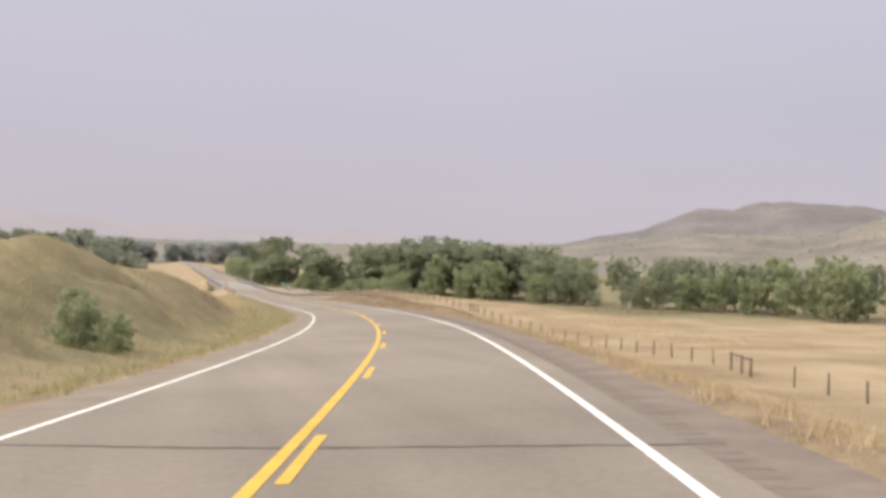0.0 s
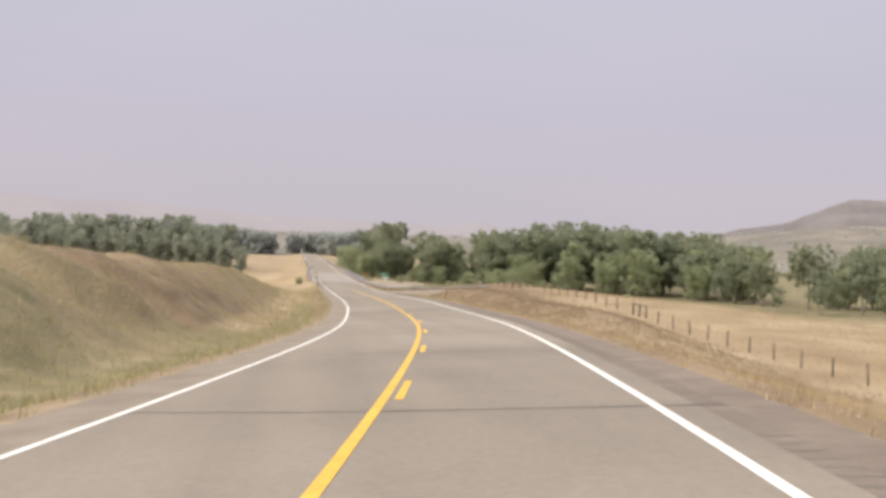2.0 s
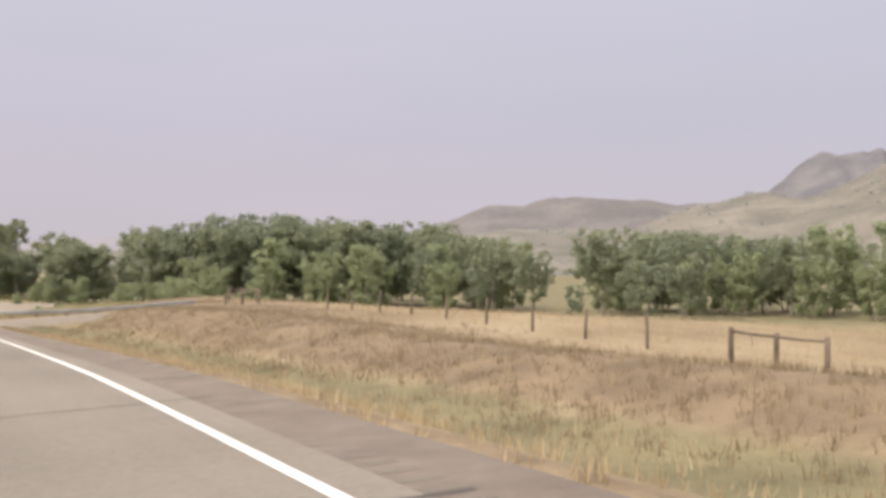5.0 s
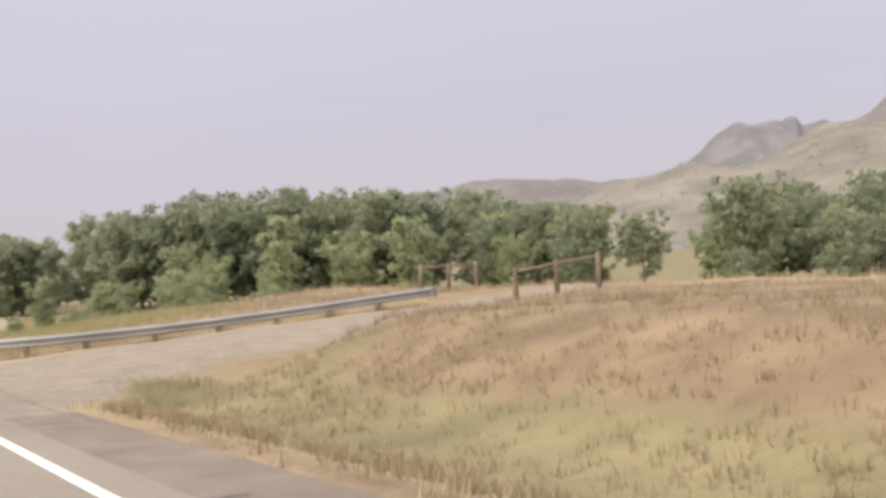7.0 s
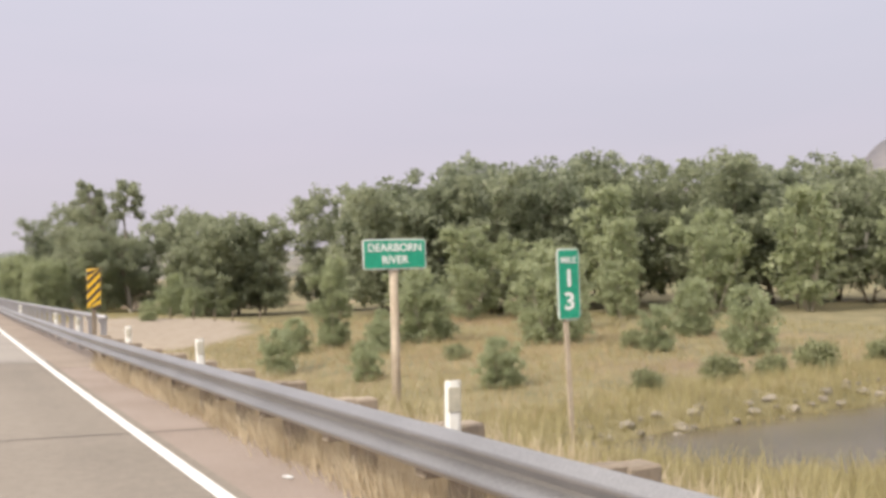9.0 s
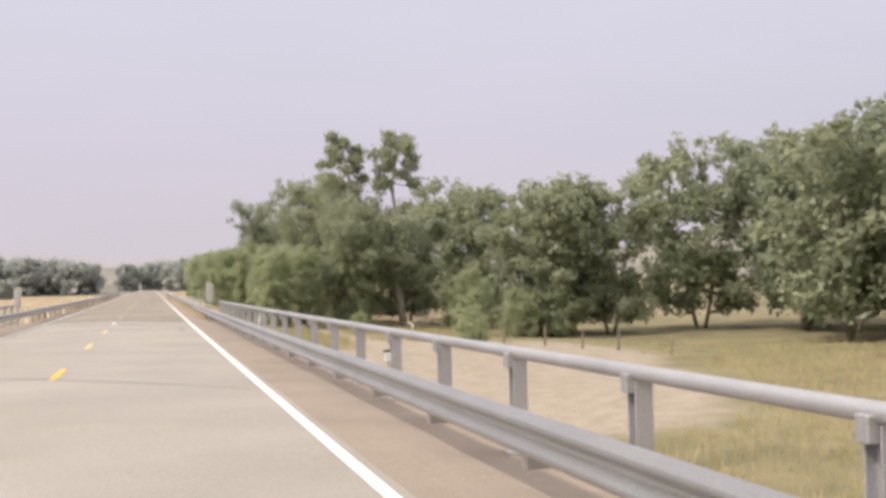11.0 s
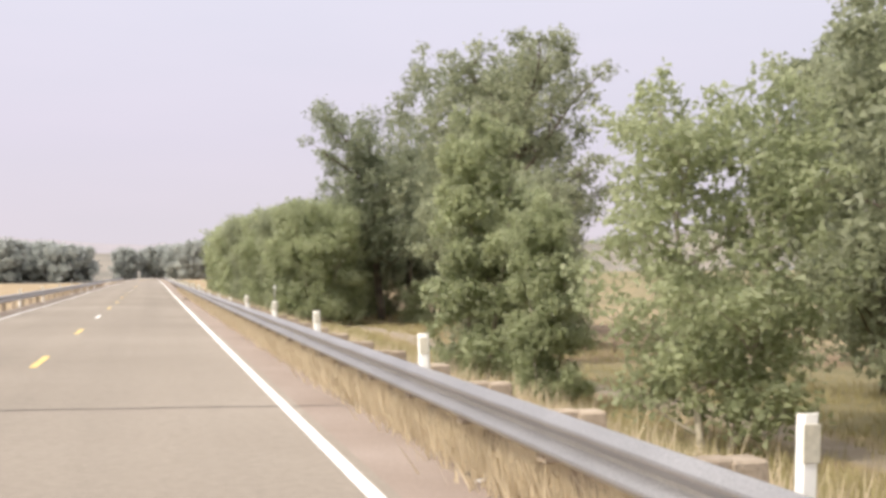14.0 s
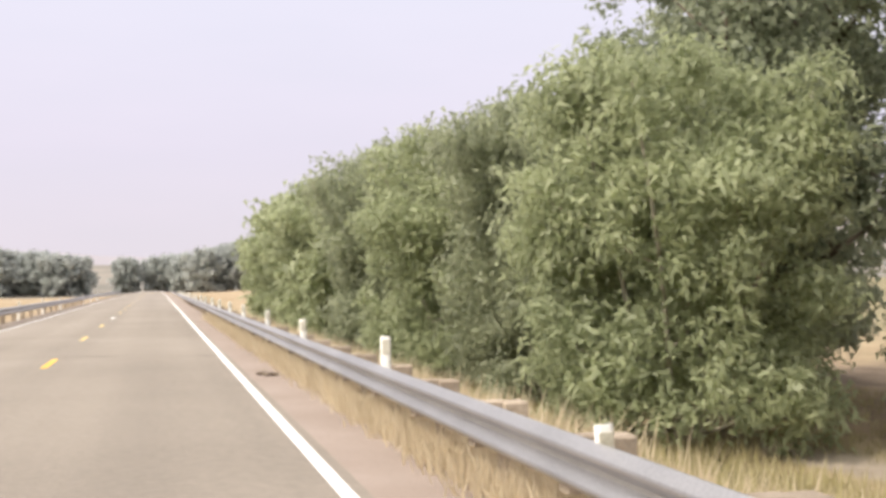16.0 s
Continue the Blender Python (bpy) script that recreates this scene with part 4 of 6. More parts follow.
# river name sign
RIVER = (7.36, 244.9, float(ground(7.36, 244.9)))
river_sign, plate = guide_sign("river_sign", "green river name sign on a round pale wooden post", RIVER, -3, 0.95, 0.43, 2.405 - RIVER[2], 0.05, 2)
rounded(Geo(), 0.95, 0.43, 0.05, 0.006, y=-0.010, inset=0.018).put("panel", SIGN_GREEN, plate, "green reflective panel")
lettering("DEARBORN", 0.158, (0, -0.016, 0.09), SIGN_WHITE, plate, 0.98)
lettering("RIVER", 0.158, (0, -0.016, -0.085), SIGN_WHITE, plate, 0.98)
Geo().tube([(0, 0.075, -0.5), (0, 0.075, 1.0), (0, 0.075, 2.36 - RIVER[2] + 0.1)], [0.065, 0.063, 0.06], 12).put("post", PALE_WOOD, river_sign, smooth=True)
# mile marker
MILE = (7.93, 241.1, float(ground(7.93, 241.1)))
mile_sign, plate = guide_sign("mile_marker", "narrow green mile marker on a thin steel post", MILE, -3, 0.28, 0.80, 1.96 - MILE[2], 0.03, 2)
rounded(Geo(), 0.28, 0.80, 0.04, 0.006, y=-0.010, inset=0.014).put("panel", SIGN_GREEN, plate, "green reflective panel")
lettering("MILE", 0.10, (0, -0.016, 0.27), SIGN_WHITE, plate, 1.0)
lettering("1", 0.27, (0, -0.016, 0.06), SIGN_WHITE, plate, 1.1)
lettering("3", 0.27, (0, -0.016, -0.20), SIGN_WHITE, plate, 1.1)
Geo().box((0.06, 0.035, 2.0 - MILE[2] + 0.9), (0, 0.03, (2.0 - MILE[2]) / 2 - 0.4), (0, -1.8, 0), bevel=0.006).put("post", PALE_WOOD, mile_sign)
# white sign with three lines of small writing
WHITE = (5.68, 219.9, float(ground(5.68, 219.9)))
white_sign, plate = guide_sign("notice_sign", "white rectangular notice sign on a thin leaning post", WHITE, -20, 0.49, 0.4, 2.43 - WHITE[2], 0.03, 2)
for k, w in enumerate((0.36, 0.17, 0.29)):
    g, n = Geo(), max(1, round(w / 0.11))
    for j in range(n):
        g.box((w / n - 0.02, 0.003, 0.05), (-w / 2 + (j + 0.5) * w / n, -0.009, 0.105 - 0.105 * k))
    g.put("lettering", SIGN_TEXT_GREY, plate, "dark unreadable line of writing")
white_sign.matrix_basis = white_sign.matrix_basis @ pose(0, 0, 0, 0, 2.2, 0)
Geo().box((0.05, 0.04, 2.4 - WHITE[2] + 0.6), (0, 0.03, (2.4 - WHITE[2]) / 2 - 0.3), bevel=0.006).put("post", PALE_WOOD, white_sign)


def hazard_marker(name, label, at, turn, top, striped=True, h=0.92, w=0.31, post_mat=None):
    ob = thing(name, label, "road sign", "bridge end markers", at=Matrix.Translation(at) @ pose(0, 0, 0, 0, 0, turn))
    mz = top - at[2] - h / 2
    plate = rounded(Geo(), w, h, 0.025, 0.01).put("plate", SIGN_BACK, ob, "bare metal back", at=Matrix.Translation((0, 0, mz)))
    rounded(Geo(), w, h, 0.025, 0.004, y=-0.0075, inset=0.006).put("panel", SIGN_YELLOW, plate, "yellow reflective panel")
    g = Geo()
    # stripes rise to the right, cut off at the plate's edges
    a = w / 2 - 0.003
    pitch = h / 4.4
    for k in range(-1, 6):
        z0 = -h / 2 + pitch * (k + 0.25)
        poly = [(-a, z0 - w / 2), (a, z0 + w / 2), (a, z0 + w / 2 + pitch * 0.5), (-a, z0 - w / 2 + pitch * 0.5)]
        poly = [(p, max(-h / 2 + 0.003, min(h / 2 - 0.003, q))) for p, q in poly]
        if max(q for _, q in poly) - min(q for _, q in poly) > 0.01:
            g.add([(p, -0.0125, q) for p, q in poly], [(0, 1, 2, 3)])
    g.put("stripe", SIGN_BLACK, plate, "black diagonal stripes")
    for q in (-0.4, 0.4):
        Geo().tube([(0, -0.011, q * h * 0.92), (0, -0.017, q * h * 0.92)], [0.011, 0.010], 8).put("bolt", STEEL, plate)
    if post_mat:
        Geo().box((0.055, 0.03, mz + h / 2 + 0.4), (0.0, 0.025, (mz + h / 2 - 0.4) / 2 - 0.02), bevel=0.006).put("post", post_mat, ob, "thin steel channel post")
    else:
        Geo().box((0.10, 0.10, mz + 0.9), (0.0, 0.065, (mz + 0.1) / 2 - 0.35), bevel=0.01).put("post", BROWN_WOOD, ob)
    return ob


hazard_marker("hazard_marker", "yellow and black striped bridge end marker on a brown post", (4.60, 256.6, float(road_z(4.60, 256.6))), -2, 2.42, h=0.92, w=0.31)
far_marker = hazard_marker("hazard_marker", "bare grey back of a bridge end marker with an orange sticker", (4.53, 337.15, float(road_z(4.53, 337.15))), 180, 1.83, h=0.92, w=0.33, post_mat=SIGN_BACK)
Geo().box((0.10, 0.004, 0.12), (0.045, 0.008, 0.0), bevel=0.001).put("sticker", ORANGE, far_marker.children[0], "faded orange sticker")
hazard_marker("hazard_marker", "yellow and black striped bridge end marker on a brown post", (-4.3, 262.0, float(road_z(-4.3, 262.0))), 2, 2.0)
hazard_marker("hazard_marker", "bare grey back of a bridge end marker", (-4.3, 336.5, float(road_z(-4.3, 336.5))), 178, 1.8, post_mat=SIGN_BACK)


# ---- fence along the field ----
def fence_post(h=1.15):
    ob = thing("fence_post", "weathered grey-brown wooden fence post in dry grass", "fence post", "posts of the field fence")
    Geo().tube([(0, 0, -0.4), (0, 0, 0.4), (0.012, 0, h - 0.02), (0.012, 0, h)], [0.068, 0.066, 0.06, 0.045], 9).put("stake", POST_WOOD, ob, smooth=True)
    return ob


FENCE_D = 24.95
master = fence_post()
posts, rng = [], random.Random(11)
fence_y = [y for y in np.arange(145.8 - 4.5 * 41, 147.0, 4.5) if not 59 < y < 66.5] + [159.3, 163.4, 167.5, 171.7, 175.9, 180.1, 184.4, 188.7, 193.0]
for k, y in enumerate(fence_y):
    x = float(centre(y)) + FENCE_D
    p = Vector((x, y, float(ground(x, y))))
    m = Matrix.Translation(p) @ pose(0, 0, 0, rng.uniform(-2.5, 2.5), rng.uniform(-2.5, 2.5), rng.uniform(0, 360))
    if k == 0:
        master.matrix_basis = m
        ob = master
    else:
        ob = copy_thing(master, m)
    ob.scale = (1, 1, rng.uniform(0.93, 1.1))
    posts.append(p)
wire = thing("fence_wire", "rusty barbed wire strung between wooden fence posts", "fence wire")
for h in (0.35, 0.65, 0.95):
    g, pts = Geo(), []
    for a, b in zip(posts, posts[1:]):
        for t in (0, 0.5):
            q = a.lerp(b, t)
            pts.append(q + Vector((0, 0, h - 0.03 * math.sin(math.pi * t))))
    g.tube(pts, [0.004] * len(pts), 3).put("strand", WIRE, wire)


def brace_gate(spots, label):
    """Posts with rails between their heads: a braced fence corner."""
    ob = thing("fence_brace", label, "fence brace", "braced panels of the field fence")
    tops = []
    for x, y, h in spots:
        z = float(ground(x, y))
        Geo().tube([(x, y, z - 0.4), (x, y, z + h - 0.03), (x, y, z + h)], [0.10, 0.088, 0.07], 10).put("post", POST_WOOD, ob, smooth=True)
        tops.append(Vector((x, y, z + h - 0.13)))
    for a, b in zip(tops, tops[1:]):
        Geo().tube([a, a.lerp(b, 0.5) + Vector((0, 0, -0.02)), b], [0.055, 0.05, 0.05], 8).put("rail", POST_WOOD, ob, smooth=True)
    a, b = tops[0], tops[1]
    Geo().tube([a.lerp(b, 0.45), a.lerp(b, 0.5) + Vector((0, 0, -0.45))], [0.012, 0.012], 5).put("twisted_wire", WIRE, ob)
    return ob


brace_gate([(25.4, 155.3, 1.25), (25.34, 153.1, 1.25), (25.29, 150.9, 1.25)], "weathered three-post fence brace with a top rail")
brace_gate([(18.14, 65.9, 1.25), (17.6, 63.6, 1.2), (17.1, 61.6, 1.25)], "weathered three-post fence brace with a top rail")
brace_gate([(26.5, 222.0, 1.3), (27.5, 221.2, 1.3), (28.5, 220.4, 1.35)], "dark wooden fence corner behind the guard rail")
brace_gate([(22.6, 208.9, 1.2), (23.6, 207.9, 1.25), (24.6, 206.9, 1.25)], "dark wooden post-and-rail ranch gate beside a gravel lane")


# ---- trees ----
def limb(g, start, heading_v, length, r0, r1, rng, n=5, bend=0.25, sides=7, lift=0.2):
    pts, radii, p, d = [], [], Vector(start), Vector(heading_v).normalized()
    for k in range(n + 1):
        pts.append(p.copy())
        radii.append(r0 + (r1 - r0) * k / n)
        d = (d + Vector((rng.uniform(-bend, bend), rng.uniform(-bend, bend), rng.uniform(-bend, bend) * 0.5 + bend * lift))).normalized()
        p = p + d * (length / n)
    g.tube(pts, radii, sides)
    return pts


def foliage(puffs, leaf, per_area, rng_np, droop=0.0, stretch=1.6):
    """Single leaves or sprays on and within ragged puffs of (centre, radii)."""
    cs, ns = [], []
    for c, r in puffs:
        area = 4 * math.pi * ((r[0] * r[1] + r[0] * r[2] + r[1] * r[2]) / 3)
        n = int(area * per_area)
        u = rng_np.normal(size=(n, 3)) + (0, 0, 0.25)
        u /= np.linalg.norm(u, axis=1, keepdims=True)
        shell = rng_np.uniform(0.2, 1.0, n) ** 0.5
        ph = rng_np.uniform(0, 6.3, 4)
        lobes = 1 + 0.30 * np.sin(u[:, 0] * 5 + ph[0]) * np.sin(u[:, 1] * 5 + ph[1]) + 0.22 * np.sin(u[:, 2] * 7 + ph[2] + u[:, 0] * 4) + 0.15 * np.sin(u[:, 1] * 11 + ph[3])
        cs.append(np.array(c) + u * np.array(r) * (shell * lobes)[:, None])
        ns.append(u * 0.7 + rng_np.normal(size=(n, 3)) * 0.6 + (0, 0, 0.3))
    cs, ns = np.concatenate(cs), np.concatenate(ns)
    ns /= np.linalg.norm(ns, axis=1, keepdims=True)
    t = np.cross(ns, rng_np.normal(size=ns.shape) + (0, 0, droop))
    t /= np.linalg.norm(t, axis=1, keepdims=True) + 1e-9
    b = np.cross(ns, t)
    size = leaf * rng_np.uniform(0.55, 1.4, (len(cs), 1))
    long, wide = b * size * stretch * 0.5, t * size * 0.5
    verts = np.stack([cs - long * 0.7 + wide * 0.8, cs + long * 1.2, cs - long * 0.5 - wide], 1).reshape(-1, 3)
    return verts, np.arange(len(verts)).reshape(-1, 3)


def crown_part(ob, puffs, leaf, density, leaf_mat, rng_np, droop, stretch):
    v, f = foliage(puffs, leaf, density, rng_np, droop, stretch)
    crown = new("crown", mesh_from("crown", v, f, [leaf_mat]))
    crown.parent = ob
    return crown


def tree_kind(seed, height, width, leaf, density, leaf_mat, bark, trunks=1, bare=0.2, limbs=10, twigs=5, puff=0.10, droop=0.0, widest=0.5, lean=0.15, category="tree", label="", stretch=1.6, name="cottonwood_tree", flat=0.85, skirt=0):
    """One tree: stems, forking limbs and ragged sprays of leaves at their ends."""
    rng, rng_np = random.Random(seed), np.random.default_rng(seed)
    ob = thing(name, label, category)
    puffs = []

    def room(z):
        """The crown's half width at a height."""
        v = (z / height - bare) / (1 - bare)
        return width * 0.5 * math.sqrt(max(0.08, 1 - ((v - widest) / (0.62 if v > widest else 0.75)) ** 2))

    def spray(p, big=1.0):
        s = width * puff * rng.uniform(0.65, 1.3) * big
        z = max(bare * height * 0.7 + s * 0.4, min(height - s * 0.7, p[2]))
        reach = math.hypot(p[0], p[1])
        k = min(1.0, 1.2 * room(z) / max(reach, 0.01)) if big < 1.2 else 1.0
        puffs.append(((p[0] * k, p[1] * k, z), (s * rng.uniform(0.85, 1.25), s * rng.uniform(0.85, 1.25), s * flat * rng.uniform(0.7, 1.1))))

    turn = rng.uniform(0, 6.3)
    for k in range(trunks):
        a = turn + 6.283 * k / trunks
        slant = (rng.uniform(-lean, lean), rng.uniform(-lean, lean), 1) if trunks == 1 else (math.cos(a) * (0.12 + lean), math.sin(a) * (0.12 + lean), 1)
        r = height * (0.021 if trunks == 1 else 0.0105)
        g = Geo()
        stem = limb(g, (math.cos(a) * 0.2 * (trunks > 1), math.sin(a) * 0.2 * (trunks > 1), -0.4), slant, height * 0.95, r, r * 0.14, rng, 9, 0.07, 8)
        g.put("trunk" if trunks == 1 else "stem", bark, ob, smooth=True)
        for q in stem[-3:]:
            spray(q, 1.2)
        count = max(3, limbs // trunks)
        for j in range(count):
            u = bare + (0.82 - bare) * (j + rng.uniform(0, 0.8)) / count
            base = stem[min(9, max(1, int(u * 9.4)))]
            a2 = a * (trunks > 1) + 2.4 * j + rng.uniform(-0.5, 0.5)
            g = Geo()
            want = max(0.5, room(base.z + 0.12 * height) * rng.uniform(0.75, 1.05))
            branch = limb(g, base, (math.cos(a2), math.sin(a2), rng.uniform(0.35, 0.9)), want * 0.95, r * (0.62 - 0.35 * u), r * 0.08, rng, 5, 0.22, 6)
            for i in range(twigs):
                at = branch[1 + i % 5]
                b2 = rng.uniform(0, 6.283)
                twig = limb(g, at, (math.cos(b2), math.sin(b2), rng.uniform(0.0, 1.0)), want * rng.uniform(0.25, 0.5), r * 0.16, r * 0.04, rng, 3, 0.3, 4)
                spray(twig[-1])
            g.put("limb", bark, ob, smooth=True)
            spray(branch[-1], 1.1)
            spray(branch[3], 0.9)
    for k in range(skirt):
        a, z = 2.4 * k + turn, height * (0.08 + 0.5 * (k + 0.5) / skirt)
        spray((math.cos(a) * room(z) * rng.uniform(0.4, 0.95), math.sin(a) * room(z) * rng.uniform(0.4, 0.95), z))
    # loose leaves fill the crown between the sprays
    for k in range(int(len(puffs) * 0.9)):
        z = height * (bare + (0.97 - bare) * rng.random())
        a, reach = rng.uniform(0, 6.283), room(z) * rng.uniform(0.35, 0.95)
        s = width * puff * rng.uniform(0.5, 0.9)
        puffs.append(((math.cos(a) * reach, math.sin(a) * reach, min(z, height - s)), (s, s, s * rng.uniform(0.9, 1.3))))
    crown_part(ob, puffs, leaf, density * 0.66, leaf_mat, rng_np, droop, stretch)
    return ob


def plant(master, spots, group, seed=0, grow=1.0, uneven=0.0):
    """Sets a tree and its copies at spots of (x, y, scale)."""
    rng = random.Random(seed)
    for k, (x, y, s) in enumerate(spots):
        s = s * grow * rng.uniform(1 - uneven, 1 + uneven)
        m = Matrix.Translation((x, y, float(ground(x, y)) - 0.1)) @ pose(0, 0, 0, 0, 0, rng.uniform(0, 360))
        if "planted" not in master:
            master.matrix_basis, ob = m, master
            master["planted"] = 1
        else:
            ob = copy_thing(master, m)
        ob.scale = (s * rng.uniform(0.9, 1.12), s * rng.uniform(0.9, 1.12), s)
        tagged(ob, group=group)


NEAR_LABEL = "tall leafy green cottonwood with a dark forked trunk"
YOUNG_LABEL = "slender young cottonwood with pale stems, leafy to the grass"
WILLOW_LABEL = "bushy many-stemmed willow with light green leaves"
GROVE_LABEL = "broad dark green cottonwood in a riverside grove"
near_a = tree_kind(1, 15, 11, 0.155, 32, LEAF, BARK, limbs=14, twigs=7, puff=0.07, bare=0.3, label=NEAR_LABEL)
near_b = tree_kind(2, 15, 11, 0.155, 34, LEAF_DARK, BARK, limbs=14, twigs=7, puff=0.072, bare=0.22, widest=0.6, label=NEAR_LABEL)
near_c = tree_kind(21, 12, 9.0, 0.16, 33, LEAF, BARK, limbs=12, twigs=6, puff=0.084, bare=0.08, trunks=2, widest=0.45, skirt=8, label="leafy cottonwood with two stems and low limbs")
mid_a = tree_kind(22, 15, 9.5, 0.32, 10, LEAF, BARK, limbs=12, puff=0.105, bare=0.1, trunks=2, widest=0.5, skirt=8, label="leafy cottonwood behind the roadside trees")
young = tree_kind(3, 8.6, 3.1, 0.115, 96, LEAF_LIGHT, PALE_BARK, puff=0.14, bare=0.08, trunks=2, limbs=16, twigs=4, lean=0.04, widest=0.4, skirt=8, flat=0.9, label=YOUNG_LABEL, name="young_cottonwood")
young_b = tree_kind(4, 8.6, 3.5, 0.115, 92, LEAF_LIGHT, PALE_BARK, puff=0.13, bare=0.05, trunks=3, limbs=16, twigs=4, lean=0.06, widest=0.42, skirt=8, flat=0.9, label=YOUNG_LABEL, name="young_cottonwood")
willow = tree_kind(5, 8, 7.0, 0.10, 66, LEAF_LIGHT, PALE_BARK, puff=0.11, bare=0.03, trunks=5, limbs=18, twigs=3, droop=1.0, lean=0.24, widest=0.42, stretch=2.4, skirt=16, label=WILLOW_LABEL, name="willow")
willow_b = tree_kind(6, 8, 6.5, 0.10, 66, LEAF, PALE_BARK, puff=0.115, bare=0.03, trunks=4, limbs=16, twigs=3, droop=1.0, lean=0.22, widest=0.42, stretch=2.4, skirt=16, label=WILLOW_LABEL, name="willow")
willow_c = tree_kind(23, 8, 7.0, 0.2, 28, LEAF_LIGHT, PALE_BARK, puff=0.115, bare=0.03, trunks=4, limbs=16, twigs=3, droop=1.0, lean=0.22, widest=0.42, stretch=2.2, skirt=16, label=WILLOW_LABEL, name="willow")
airy = tree_kind(24, 8.6, 5.2, 0.115, 46, LEAF_LIGHT, PALE_BARK, puff=0.095, bare=0.12, trunks=2, limbs=16, twigs=6, lean=0.06, widest=0.58, skirt=5, flat=0.9, label="feathery young cottonwood with two pale stems", name="young_cottonwood")
grove_a = tree_kind(7, 17.8, 14, 0.46, 5.0, LEAF_DARK, BARK, limbs=13, twigs=6, puff=0.085, bare=0.14, widest=0.55, skirt=5, label=GROVE_LABEL)
grove_b = tree_kind(8, 17, 13, 0.46, 5.0, LEAF, BARK, limbs=13, twigs=6, puff=0.085, bare=0.16, widest=0.58, trunks=2, skirt=5, label=GROVE_LABEL)
grove_c = tree_kind(9, 12, 7.5, 0.42, 6.0, LEAF_LIGHT, PALE_BARK, limbs=11, twigs=4, puff=0.105, bare=0.1, trunks=3, widest=0.48, skirt=5, label="lighter green poplar at the edge of a grove", name="poplar_tree")
open_a = tree_kind(16, 15.5, 10, 0.42, 6.5, LEAF, GREY_BARK, limbs=11, twigs=5, puff=0.085, bare=0.3, widest=0.62, skirt=0, label="open-crowned cottonwood with a bare forked trunk")
open_b = tree_kind(17, 14, 8, 0.4, 6.5, LEAF_DARK, GREY_BARK, limbs=10, twigs=5, puff=0.09, bare=0.25, widest=0.58, trunks=2, skirt=0, label="open-crowned cottonwood with a bare forked trunk")
mist_a = tree_kind(15, 16.5, 13, 0.6, 3.2, LEAF_HAZE_GREYED, BARK, limbs=10, puff=0.1, bare=0.05, widest=0.5, skirt=10, label="cottonwood on low ground, leaf colour greyed for smoky haze")
mist_b = tree_kind(18, 12, 7.5, 0.5, 4.6, LEAF_HAZE_GREYED, BARK, limbs=10, puff=0.11, bare=0.05, trunks=3, widest=0.48, skirt=6, label="poplar on low ground, leaf colour greyed for smoky haze", name="poplar_tree")
far_a = tree_kind(12, 16, 16, 0.9, 2.6, LEAF_FAR_HAZED, BARK, limbs=8, twigs=3, puff=0.14, bare=0.03, skirt=8, label="distant cottonwood with smoky haze put into its leaf colour")
bush = tree_kind(13, 4.5, 4.0, 0.15, 34, LEAF_LIGHT, PALE_BARK, limbs=8, twigs=3, puff=0.115, bare=0.0, trunks=3, widest=0.35, lean=0.15, skirt=18, category="bush", label="rounded green bush in dry grass", name="bush")
sage = tree_kind(14, 2.0, 3.0, 0.16, 17, SAGE, PALE_BARK, limbs=6, twigs=2, puff=0.15, bare=0.0, trunks=3, widest=0.3, lean=0.3, skirt=16, category="bush", label="low grey-green shrub in dry grass", name="shrub")


